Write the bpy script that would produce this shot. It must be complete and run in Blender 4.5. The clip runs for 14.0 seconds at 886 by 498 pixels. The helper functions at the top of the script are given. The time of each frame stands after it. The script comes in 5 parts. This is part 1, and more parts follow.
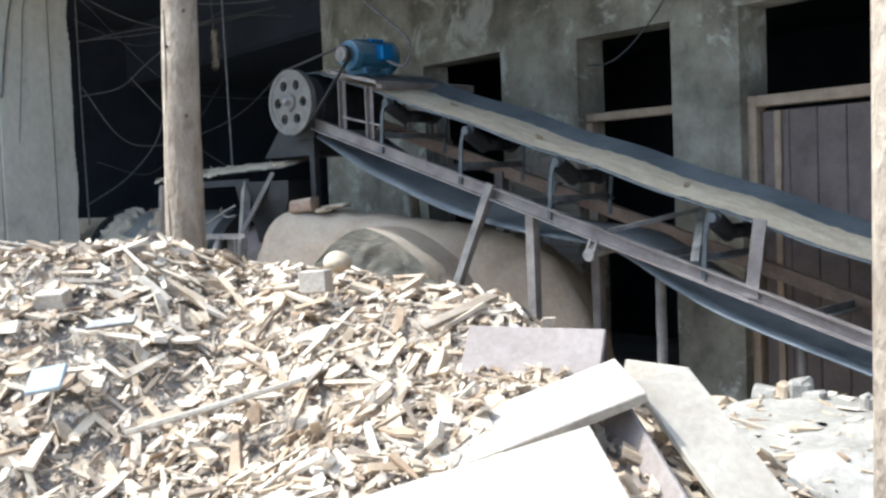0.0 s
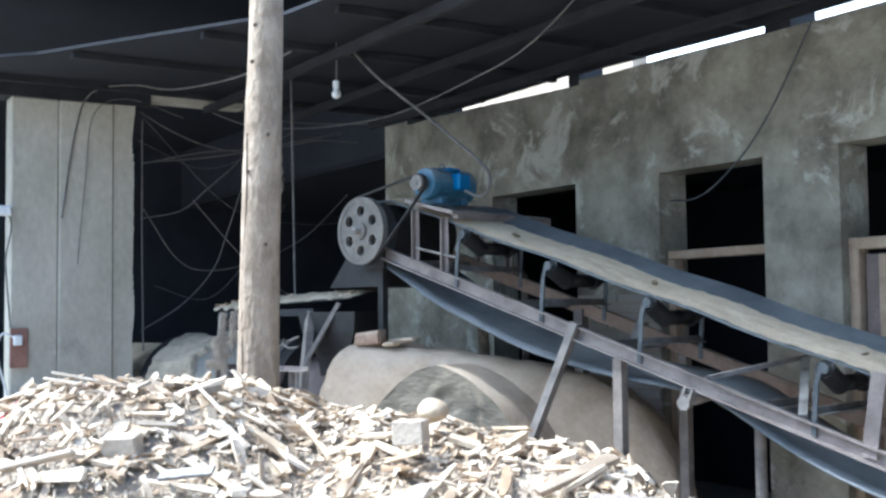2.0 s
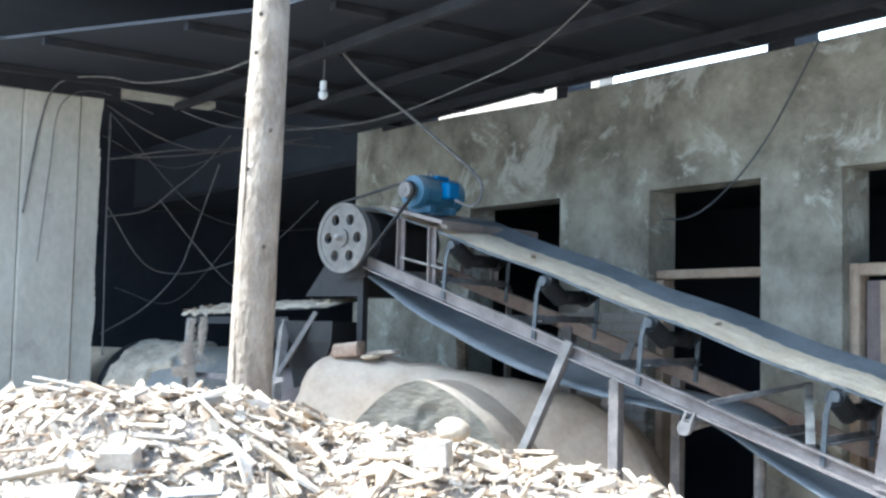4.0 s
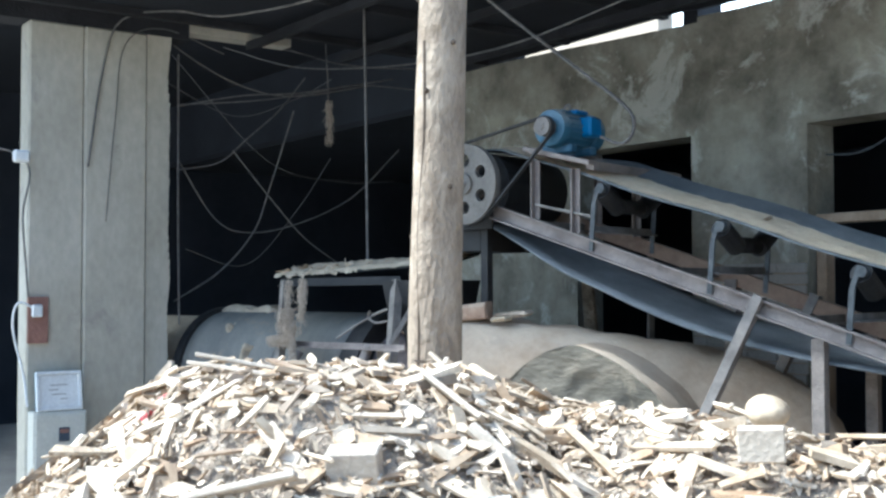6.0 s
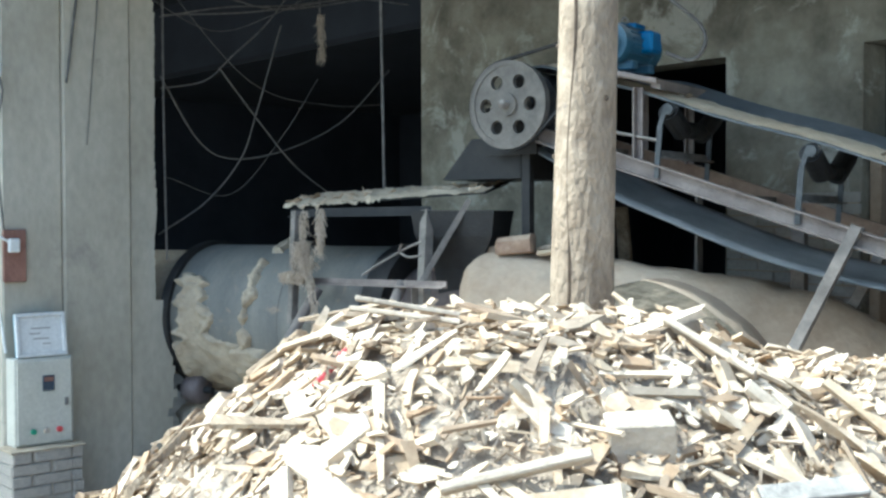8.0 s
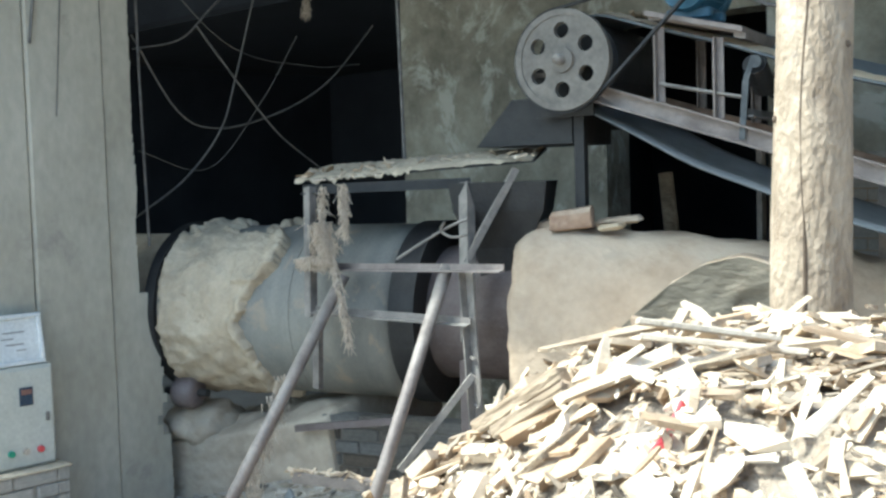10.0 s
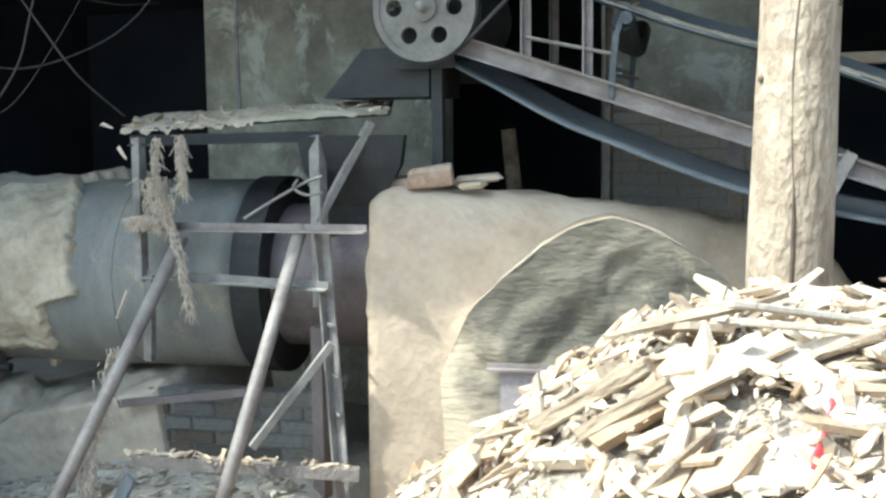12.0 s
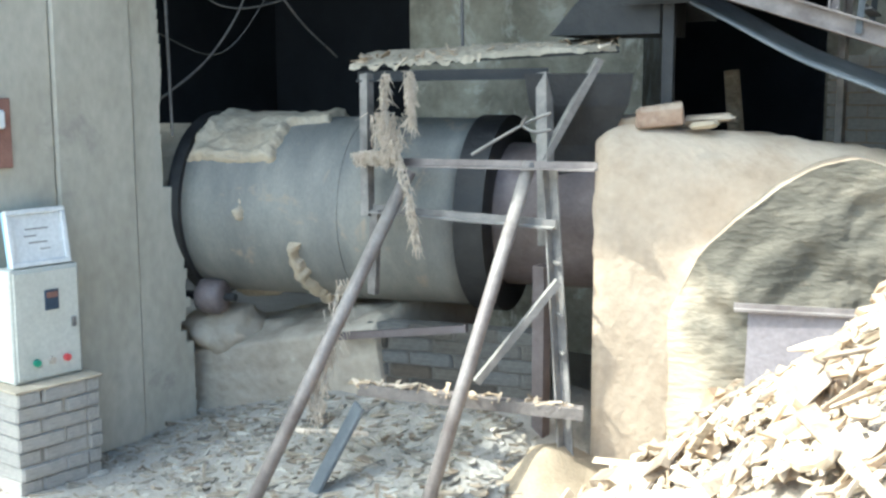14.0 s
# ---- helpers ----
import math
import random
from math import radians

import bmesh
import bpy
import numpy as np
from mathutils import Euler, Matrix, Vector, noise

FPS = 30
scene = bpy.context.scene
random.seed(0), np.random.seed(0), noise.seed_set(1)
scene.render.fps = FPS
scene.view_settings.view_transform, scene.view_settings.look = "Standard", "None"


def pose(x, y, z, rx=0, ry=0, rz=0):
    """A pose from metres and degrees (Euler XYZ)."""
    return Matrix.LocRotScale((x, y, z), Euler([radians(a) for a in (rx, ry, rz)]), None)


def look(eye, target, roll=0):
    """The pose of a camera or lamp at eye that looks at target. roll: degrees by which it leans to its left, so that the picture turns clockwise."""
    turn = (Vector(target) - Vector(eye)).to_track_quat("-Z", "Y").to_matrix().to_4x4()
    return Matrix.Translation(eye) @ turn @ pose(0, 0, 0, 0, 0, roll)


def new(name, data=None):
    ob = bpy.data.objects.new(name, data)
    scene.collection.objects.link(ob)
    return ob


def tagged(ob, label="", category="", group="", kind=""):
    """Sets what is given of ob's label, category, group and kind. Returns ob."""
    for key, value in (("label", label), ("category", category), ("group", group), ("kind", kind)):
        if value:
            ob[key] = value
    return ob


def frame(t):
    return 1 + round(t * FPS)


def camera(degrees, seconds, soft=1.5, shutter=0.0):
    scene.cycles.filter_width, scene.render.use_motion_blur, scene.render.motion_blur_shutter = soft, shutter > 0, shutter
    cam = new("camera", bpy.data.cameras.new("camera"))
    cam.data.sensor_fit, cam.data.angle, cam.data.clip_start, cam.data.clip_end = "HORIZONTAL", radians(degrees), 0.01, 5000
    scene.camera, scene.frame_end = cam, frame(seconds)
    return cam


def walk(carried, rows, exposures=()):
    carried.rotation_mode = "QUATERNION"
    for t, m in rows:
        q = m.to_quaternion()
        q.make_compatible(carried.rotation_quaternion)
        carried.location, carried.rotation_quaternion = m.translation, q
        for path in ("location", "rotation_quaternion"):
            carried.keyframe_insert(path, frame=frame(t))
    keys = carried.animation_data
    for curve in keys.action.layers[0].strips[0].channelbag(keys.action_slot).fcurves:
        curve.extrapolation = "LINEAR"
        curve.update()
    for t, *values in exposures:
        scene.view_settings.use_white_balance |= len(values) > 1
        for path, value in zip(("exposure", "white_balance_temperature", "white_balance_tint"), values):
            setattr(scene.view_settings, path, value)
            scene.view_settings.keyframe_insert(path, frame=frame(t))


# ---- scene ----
cam = camera(42.63, 14.0, soft=2.6)
# seconds, eye, target, roll
PATH = [
    (0, (5.385, -2.053, 1.724), (3.730, -0.937, 1.611), -2.26),
    (0.5, (5.321, -2.061, 1.760), (3.591, -1.060, 1.679), -1.61),
    (1, (5.177, -2.032, 1.786), (3.431, -1.057, 1.767), -1.25),
    (1.5, (5.017, -2.010, 1.794), (3.301, -0.985, 1.863), -1.02),
    (2, (4.909, -2.056, 1.789), (3.223, -0.986, 1.900), -0.64),
    (4.3, (4.323, -2.218, 1.784), (2.713, -1.039, 1.917), 1.43),
    (4.5, (4.177, -2.259, 1.783), (2.577, -1.065, 1.903), 1.25),
    (5, (3.876, -2.286, 1.775), (2.258, -1.116, 1.869), 0.72),
    (5.5, (3.528, -2.276, 1.756), (1.893, -1.128, 1.842), 0.36),
    (6, (3.275, -2.286, 1.756), (1.652, -1.120, 1.824), -0.07),
    (6.5, (3.010, -2.336, 1.740), (1.427, -1.114, 1.790), -0.35),
    (7, (2.735, -2.422, 1.739), (1.198, -1.143, 1.753), 0.22),
    (7.5, (2.509, -2.472, 1.726), (0.986, -1.175, 1.711), 0.25),
    (8, (2.306, -2.551, 1.745), (0.799, -1.237, 1.695), -0.15),
    (8.5, (2.009, -2.490, 1.718), (0.513, -1.165, 1.654), -0.23),
    (8.7, (1.884, -2.512, 1.710), (0.407, -1.165, 1.639), -0.06),
    (10.8, (0.899, -2.590, 1.867), (-0.340, -1.029, 1.702), -2.17),
    (11, (0.829, -2.577, 1.854), (-0.350, -0.971, 1.684), -1.66),
    (11.5, (0.714, -2.612, 1.848), (-0.332, -0.918, 1.653), -0.97),
    (12, (0.596, -2.654, 1.840), (-0.404, -0.935, 1.625), -0.59),
    (12.5, (0.553, -2.625, 1.829), (-0.505, -0.945, 1.588), -0.15),
    (13, (0.321, -2.804, 1.758), (-0.714, -1.110, 1.514), 0.33),
    (13.5, (0.310, -2.844, 1.769), (-0.833, -1.227, 1.491), -0.15),
    (14, (0.320, -2.806, 1.753), (-0.899, -1.246, 1.466), -0.15),
]
walk(cam, [(t, look(e, g, r)) for t, e, g, r in PATH],
     exposures=[(0, 1.28, 5000, -1), (1, 1.24, 4850, -1), (2, 1.62, 4800, -1), (4.5, 2.05, 4700, -3), (5.5, 1.62, 4800, -3), (7, 1.42, 4900, -6), (8.5, 1.4, 5050, -9), (11, 1.62, 5150, -9), (12.3, 1.58, 5150, -9), (13, 1.8, 5150, -9), (14, 2.0, 5150, -8)])

# ---- light ----
SUN_DIR = Vector((0.58 * 0.588, 0.815 * 0.588, -0.809)).normalized()  # the way the sunlight travels
world = bpy.data.worlds.new("sky")
scene.world = world
world.use_nodes = True
wn = world.node_tree
sky = wn.nodes.new("ShaderNodeTexSky")
sky.sky_type = "NISHITA"
sky.sun_disc = False
sky.sun_elevation = radians(54)
sky.sun_rotation = math.atan2(-SUN_DIR.x, -SUN_DIR.y)
sky.dust_density = 5.5
sky.air_density = 0.95
bg = wn.nodes["Background"]
bg.inputs["Strength"].default_value = 0.15
wn.links.new(sky.outputs[0], bg.inputs["Color"])
sun = new("sun", bpy.data.lights.new("sun", "SUN"))
sun.data.energy = 2.5
sun.data.angle = radians(0.6)
sun.data.color = (1.0, 0.845, 0.73)
sun.rotation_euler = SUN_DIR.to_track_quat("-Z", "Y").to_euler()

# ---- materials ----


def mat(name, a, b, rough=0.85, scale=6.0, bump=0.3, fine=60.0, metal=0.0, dust=None, dust_amount=0.0, island=None, spread=0.0, stretch=(1, 1, 1), patch=None):
    """Two-tone surface: broad stains from a to b, fine grain, relief; dust gathers on upward faces; island: spread of value piece by piece."""
    m = bpy.data.materials.new(name)
    m.use_nodes = True
    t = m.node_tree
    n, l = t.nodes, t.links
    p = n["Principled BSDF"]
    co = n.new("ShaderNodeTexCoord")
    big = n.new("ShaderNodeTexNoise")
    big.inputs["Scale"].default_value = scale
    big.inputs["Detail"].default_value = 6
    big.inputs["Roughness"].default_value = 0.65
    mp = n.new("ShaderNodeMapping")
    mp.inputs["Scale"].default_value = stretch
    l.new(co.outputs["Object"], mp.inputs["Vector"])
    l.new(mp.outputs[0], big.inputs["Vector"])
    small = n.new("ShaderNodeTexNoise")
    small.inputs["Scale"].default_value = fine
    small.inputs["Detail"].default_value = 3
    l.new(mp.outputs[0], small.inputs["Vector"])
    ramp = n.new("ShaderNodeValToRGB")
    ramp.color_ramp.elements[0].position, ramp.color_ramp.elements[1].position = 0.34, 0.66
    ramp.color_ramp.elements[0].color, ramp.color_ramp.elements[1].color = (*a, 1), (*b, 1)
    l.new(big.outputs["Fac"], ramp.inputs["Fac"])
    col = ramp.outputs["Color"]
    grain = n.new("ShaderNodeMix")
    grain.data_type, grain.blend_type = "RGBA", "MULTIPLY"
    grain.inputs["Factor"].default_value = 0.5
    gr = n.new("ShaderNodeMapRange")
    gr.inputs["To Min"].default_value, gr.inputs["To Max"].default_value = 0.55, 1.3
    l.new(small.outputs["Fac"], gr.inputs["Value"])
    l.new(col, grain.inputs["A"])
    l.new(gr.outputs["Result"], grain.inputs["B"])
    col = grain.outputs["Result"]
    if patch:  # flaked or limewashed patches with ragged edges: colour, size, how much
        pn = n.new("ShaderNodeTexNoise")
        pn.inputs["Scale"].default_value = patch[1]
        pn.inputs["Detail"].default_value = 9
        pn.inputs["Roughness"].default_value = 0.7
        pn.inputs["Distortion"].default_value = 0.6
        l.new(co.outputs["Object"], pn.inputs["Vector"])
        pr = n.new("ShaderNodeMapRange")
        pr.inputs["From Min"].default_value, pr.inputs["From Max"].default_value = patch[2], patch[2] + 0.07
        pr.inputs["To Max"].default_value = 0.8
        l.new(pn.outputs["Fac"], pr.inputs["Value"])
        px = n.new("ShaderNodeMix")
        px.data_type = "RGBA"
        l.new(pr.outputs["Result"], px.inputs["Factor"])
        l.new(col, px.inputs["A"])
        px.inputs["B"].default_value = (*patch[0], 1)
        col = px.outputs["Result"]
    if island:
        info = n.new("ShaderNodeNewGeometry" if island == "island" else "ShaderNodeObjectInfo")
        rnd = info.outputs["Random Per Island" if island == "island" else "Random"]
        r2 = n.new("ShaderNodeValToRGB")
        r2.color_ramp.interpolation = "LINEAR"
        el = r2.color_ramp.elements
        el[0].position, el[1].position = 0.0, 1.0
        el[0].color = (0.42, 0.41, 0.40, 1)
        el[1].color = (1 + spread * 0.4, 1 + spread * 0.4, 1 + spread * 0.4, 1)
        hi = el.new(0.62)
        hi.color = (0.92, 0.89, 0.84, 1)
        mid = el.new(0.3)
        mid.color = (0.86, 0.79, 0.69, 1)
        low = el.new(0.14)
        low.color = (0.62, 0.51, 0.40, 1)
        l.new(rnd, r2.inputs["Fac"])
        mm = n.new("ShaderNodeMix")
        mm.data_type, mm.blend_type = "RGBA", "MULTIPLY"
        mm.inputs["Factor"].default_value = 1
        l.new(col, mm.inputs["A"])
        l.new(r2.outputs["Color"], mm.inputs["B"])
        col = mm.outputs["Result"]
    if dust:
        g = n.new("ShaderNodeNewGeometry")
        s = n.new("ShaderNodeSeparateXYZ")
        l.new(g.outputs["Normal"], s.inputs[0])
        dr = n.new("ShaderNodeMapRange")
        dr.inputs["From Min"].default_value, dr.inputs["From Max"].default_value = -0.1, 0.8
        dr.inputs["To Max"].default_value = dust_amount
        l.new(s.outputs["Z"], dr.inputs["Value"])
        dn = n.new("ShaderNodeMath")
        dn.operation = "MULTIPLY"
        l.new(dr.outputs["Result"], dn.inputs[0])
        dm = n.new("ShaderNodeMapRange")
        dm.inputs["From Min"].default_value, dm.inputs["From Max"].default_value = 0.3, 0.6
        l.new(big.outputs["Fac"], dm.inputs["Value"])
        l.new(dm.outputs["Result"], dn.inputs[1])
        mix = n.new("ShaderNodeMix")
        mix.data_type = "RGBA"
        l.new(dn.outputs[0], mix.inputs["Factor"])
        l.new(col, mix.inputs["A"])
        mix.inputs["B"].default_value = (*dust, 1)
        col = mix.outputs["Result"]
    l.new(col, p.inputs["Base Color"])
    p.inputs["Roughness"].default_value = rough
    p.inputs["Metallic"].default_value = metal
    if bump:
        bp = n.new("ShaderNodeBump")
        bp.inputs["Strength"].default_value = bump
        bp.inputs["Distance"].default_value = 0.02
        add = n.new("ShaderNodeMath")
        l.new(big.outputs["Fac"], add.inputs[0])
        l.new(small.outputs["Fac"], add.inputs[1])
        l.new(add.outputs[0], bp.inputs["Height"])
        l.new(bp.outputs[0], p.inputs["Normal"])
    return m


DUST = (0.44, 0.41, 0.35)
M_GROUND = mat("dusty_ground", (0.27, 0.25, 0.215), (0.40, 0.37, 0.32), scale=1.2, bump=0.6, fine=40)
M_WALL = mat("stained_plaster", (0.13, 0.115, 0.085), (0.385, 0.36, 0.285), scale=1.7, bump=0.8, fine=18, patch=((0.50, 0.485, 0.42), 2.1, 0.545))
M_PILLAR = mat("pillar_plaster", (0.36, 0.33, 0.26), (0.49, 0.46, 0.38), scale=1.4, bump=0.12, fine=24, stretch=(1, 1, 0.6), patch=((0.29, 0.265, 0.225), 1.6, 0.60))
# Blue-black: the unlit depth and its haze are put into the colour.
M_DARK = mat("unlit_room_dark", (0.010, 0.013, 0.020), (0.024, 0.028, 0.038), scale=1.0, bump=0.3)
# Roof and beam tones hold the deep shade under the roof.
M_ROOF = mat("roof_shade_dark", (0.004, 0.006, 0.010), (0.012, 0.014, 0.021), scale=1.5, bump=0.2)
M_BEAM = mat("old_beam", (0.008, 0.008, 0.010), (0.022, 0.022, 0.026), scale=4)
M_POLE = mat("weathered_trunk", (0.22, 0.165, 0.11), (0.45, 0.365, 0.265), scale=9, bump=0.8, fine=46, stretch=(1, 1, 0.55), patch=((0.22, 0.18, 0.14), 13, 0.60))
M_CRACK = mat("dark_crack", (0.06, 0.04, 0.025), (0.10, 0.07, 0.045), scale=20)
M_CHIP = mat("scrap_wood", (0.43, 0.335, 0.23), (0.69, 0.595, 0.46), rough=0.8, scale=9, bump=0.15, fine=90, island="island", spread=0.55)
M_OFFCUT = mat("offcut_wood", (0.43, 0.34, 0.235), (0.68, 0.585, 0.45), rough=0.8, scale=7, bump=0.12, fine=90, island="object", spread=0.38)
M_MOUND = mat("wood_litter", (0.24, 0.19, 0.14), (0.48, 0.40, 0.30), scale=14, bump=1.0, fine=60)
M_RUBBLE = mat("pale_rubble", (0.28, 0.25, 0.205), (0.43, 0.39, 0.325), scale=5, bump=0.25, fine=40)
M_BOARD = mat("pale_board", (0.40, 0.33, 0.245), (0.56, 0.485, 0.385), scale=5, bump=0.3, fine=60, patch=((0.36, 0.29, 0.215), 6, 0.62))
M_LOG = mat("yellowed_log_wood", (0.42, 0.32, 0.20), (0.54, 0.43, 0.29), scale=7, bump=0.25, fine=50)
M_SLAB = mat("tan_dusty_slab", (0.34, 0.285, 0.215), (0.45, 0.39, 0.305), scale=4, bump=0.3, fine=40)
M_FADED = mat("faded_blue_grey_board", (0.33, 0.37, 0.39), (0.44, 0.46, 0.46), scale=9, bump=0.2)
M_BOARD_GREY = mat("grey_brown_board", (0.25, 0.20, 0.165), (0.35, 0.29, 0.245), scale=4, bump=0.25, fine=50)
M_MUD = mat("mud_plaster", (0.37, 0.28, 0.19), (0.49, 0.38, 0.265), scale=3.0, bump=0.35, fine=30, patch=((0.33, 0.265, 0.19), 2.2, 0.60), dust=(0.48, 0.415, 0.325), dust_amount=0.6)
M_PLINTH = mat("crusted_mud", (0.30, 0.25, 0.19), (0.43, 0.37, 0.285), scale=3, bump=0.35, fine=26, patch=((0.48, 0.42, 0.33), 2.5, 0.60), dust=(0.43, 0.38, 0.30), dust_amount=0.7)
M_MUDCAKE = mat("caked_mud", (0.37, 0.305, 0.215), (0.53, 0.455, 0.335), scale=4.0, bump=0.45, fine=30, patch=((0.24, 0.18, 0.12), 5, 0.64))
# Smoked clay, its tone also lowered for the shade on the arch face.
M_CHAR = mat("smoked_mud", (0.095, 0.084, 0.062), (0.195, 0.168, 0.122), scale=3.5, bump=0.5, fine=26, stretch=(0.7, 0.7, 1.8), patch=((0.27, 0.225, 0.16), 3, 0.58))


def soot_edge(m, clean):
    """The soot of the arch thins out into clean mud along its low side, with a ragged border."""
    n, l = m.node_tree.nodes, m.node_tree.links
    p = n["Principled BSDF"]
    sooty = p.inputs["Base Color"].links[0].from_socket
    co, dot, no = n.new("ShaderNodeTexCoord"), n.new("ShaderNodeVectorMath"), n.new("ShaderNodeTexNoise")
    dot.operation = "DOT_PRODUCT"
    dot.inputs[1].default_value = (0.911, 0.413, 0.45)
    no.inputs["Scale"].default_value = 5
    no.inputs["Detail"].default_value = 8
    l.new(co.outputs["Object"], dot.inputs[0])
    l.new(co.outputs["Object"], no.inputs["Vector"])
    add = n.new("ShaderNodeMath")
    add.operation = "MULTIPLY_ADD"
    add.inputs[1].default_value = 0.7
    l.new(no.outputs["Fac"], add.inputs[0])
    l.new(dot.outputs["Value"], add.inputs[2])
    mr, mix = n.new("ShaderNodeMapRange"), n.new("ShaderNodeMix")
    mr.inputs["From Min"].default_value, mr.inputs["From Max"].default_value = 1.0, 1.3
    mix.data_type = "RGBA"
    l.new(add.outputs[0], mr.inputs["Value"])
    l.new(mr.outputs["Result"], mix.inputs["Factor"])
    mix.inputs["A"].default_value = (*clean, 1)
    l.new(sooty, mix.inputs["B"])
    l.new(mix.outputs["Result"], p.inputs["Base Color"])


soot_edge(M_CHAR, (0.44, 0.36, 0.25))
M_STEEL = mat("dusty_steel", (0.12, 0.108, 0.098), (0.23, 0.205, 0.185), rough=0.65, scale=8, bump=0.25, metal=0.12, dust=DUST, dust_amount=0.85)
M_RAIL = mat("rusty_channel", (0.16, 0.13, 0.115), (0.28, 0.24, 0.215), rough=0.6, scale=6, bump=0.2, metal=0.2, dust=DUST, dust_amount=0.3)
M_RUSTY = mat("brown_rusty_steel", (0.17, 0.105, 0.068), (0.27, 0.185, 0.125), rough=0.8, scale=6, bump=0.3, dust=DUST, dust_amount=0.3)
M_BRACKET = mat("grey_bracket_steel", (0.05, 0.055, 0.06), (0.12, 0.128, 0.132), rough=0.6, scale=12, bump=0.15, metal=0.35)
M_DRUM = mat("drum_steel", (0.165, 0.162, 0.149), (0.255, 0.245, 0.213), rough=0.72, scale=2.5, bump=0.2, metal=0.08, stretch=(2.2, 0.8, 0.8), patch=((0.31, 0.255, 0.19), 5, 0.57))
M_DRUM_RUST = mat("scorched_steel", (0.11, 0.085, 0.075), (0.19, 0.16, 0.155), rough=0.65, scale=4, bump=0.2, metal=0.2)
M_BLACK = mat("black_iron", (0.008, 0.008, 0.009), (0.024, 0.023, 0.022), rough=0.6, scale=8, bump=0.2)
M_RUBBER = mat("grey_rubber", (0.09, 0.10, 0.108), (0.18, 0.19, 0.195), rough=0.65, scale=3, bump=0.15)
M_SAWDUST = mat("sawdust", (0.66, 0.53, 0.35), (0.80, 0.68, 0.49), scale=8, bump=0.5, fine=80)
M_SAND = mat("yellow_sand", (0.27, 0.205, 0.13), (0.37, 0.29, 0.19), scale=6, bump=0.4, fine=90)
M_LITTER = mat("trodden_litter", (0.24, 0.225, 0.195), (0.50, 0.465, 0.40), scale=9, bump=0.15, fine=90, island="island", spread=0.3)
M_WHEEL = mat("dusty_cast_iron", (0.125, 0.114, 0.098), (0.21, 0.19, 0.163), rough=0.7, scale=10, bump=0.2)
M_BLUE = mat("blue_enamel", (0.03, 0.095, 0.16), (0.055, 0.15, 0.235), rough=0.5, scale=6, bump=0.1, dust=(0.32, 0.33, 0.32), dust_amount=0.9)
M_BLUE_BRIGHT = mat("bright_blue_enamel", (0.012, 0.13, 0.34), (0.02, 0.18, 0.42), rough=0.5, scale=6, bump=0.05)
M_FIREBRICK = mat("dusty_fire_brick", (0.24, 0.15, 0.10), (0.36, 0.25, 0.17), scale=9, bump=0.6, fine=40, dust=(0.42, 0.36, 0.27), dust_amount=0.8)
M_CABLE = mat("dusty_cable", (0.09, 0.085, 0.08), (0.19, 0.175, 0.16), scale=20, bump=0.1)
M_WHITE = mat("white_paint", (0.62, 0.62, 0.60), (0.74, 0.74, 0.72), rough=0.5, scale=5, bump=0.08)
M_BOX = mat("cream_enamel", (0.50, 0.49, 0.42), (0.58, 0.57, 0.50), rough=0.5, scale=4, bump=0.05)
M_BRICK = mat("grey_brick", (0.39, 0.36, 0.315), (0.53, 0.495, 0.435), scale=5, bump=0.6, fine=40)
M_SOOTBRICK = mat("sooty_brick", (0.13, 0.125, 0.115), (0.22, 0.215, 0.20), scale=5, bump=0.6, fine=40, island="object", spread=0.05)
M_SOOTJOINT = mat("sooty_mortar", (0.11, 0.10, 0.085), (0.19, 0.175, 0.15), scale=6, bump=0.5)
M_ROUGHWOOD = mat("splintered_wood", (0.17, 0.12, 0.075), (0.42, 0.33, 0.22), scale=10, bump=1.0, fine=50, stretch=(0.25, 1, 1))
M_OLDLEG = mat("weathered_leg", (0.13, 0.11, 0.095), (0.24, 0.205, 0.175), scale=7, bump=0.4)
M_DOORWOOD = mat("raw_frame_timber", (0.26, 0.19, 0.125), (0.40, 0.31, 0.22), scale=6, bump=0.2)
M_DOOR = mat("dark_red_door", (0.11, 0.085, 0.075), (0.17, 0.135, 0.12), scale=5, bump=0.2)
M_REDBOARD = mat("red_brown_board", (0.20, 0.10, 0.075), (0.28, 0.15, 0.11), scale=8)
M_RED = mat("red_plastic", (0.55, 0.06, 0.07), (0.66, 0.10, 0.10), rough=0.45, scale=8, bump=0.05)
M_GREEN = mat("green_plastic", (0.05, 0.28, 0.16), (0.08, 0.35, 0.2), rough=0.4, scale=8, bump=0.0)
M_DISPLAY = mat("dark_display", (0.03, 0.05, 0.08), (0.05, 0.08, 0.12), rough=0.25, scale=8, bump=0.0)
M_SHEET = mat("mauve_grey_sheet", (0.21, 0.18, 0.18), (0.29, 0.255, 0.25), rough=0.6, scale=5, bump=0.2)
M_PALEBLUE = mat("pale_blue_edge", (0.30, 0.50, 0.62), (0.38, 0.58, 0.70), rough=0.5, scale=6, bump=0.05)
M_FIBRE = mat("dusty_fibre", (0.40, 0.33, 0.25), (0.58, 0.50, 0.40), scale=20, bump=0.5)
M_NEIGHBOUR = mat("tan_neighbour_wall", (0.45, 0.36, 0.26), (0.55, 0.46, 0.35), scale=2)

# ---- mesh helpers ----


def part(name, bm, material, parent=None, label="", smooth=False):
    me = bpy.data.meshes.new(name)
    bmesh.ops.recalc_face_normals(bm, faces=bm.faces[:])
    bm.to_mesh(me)
    bm.free()
    me.materials.append(material)
    if smooth:
        me.shade_smooth()
    ob = new(name, me)
    if parent:
        ob.parent = parent
    if label:
        ob["label"] = label
    return ob


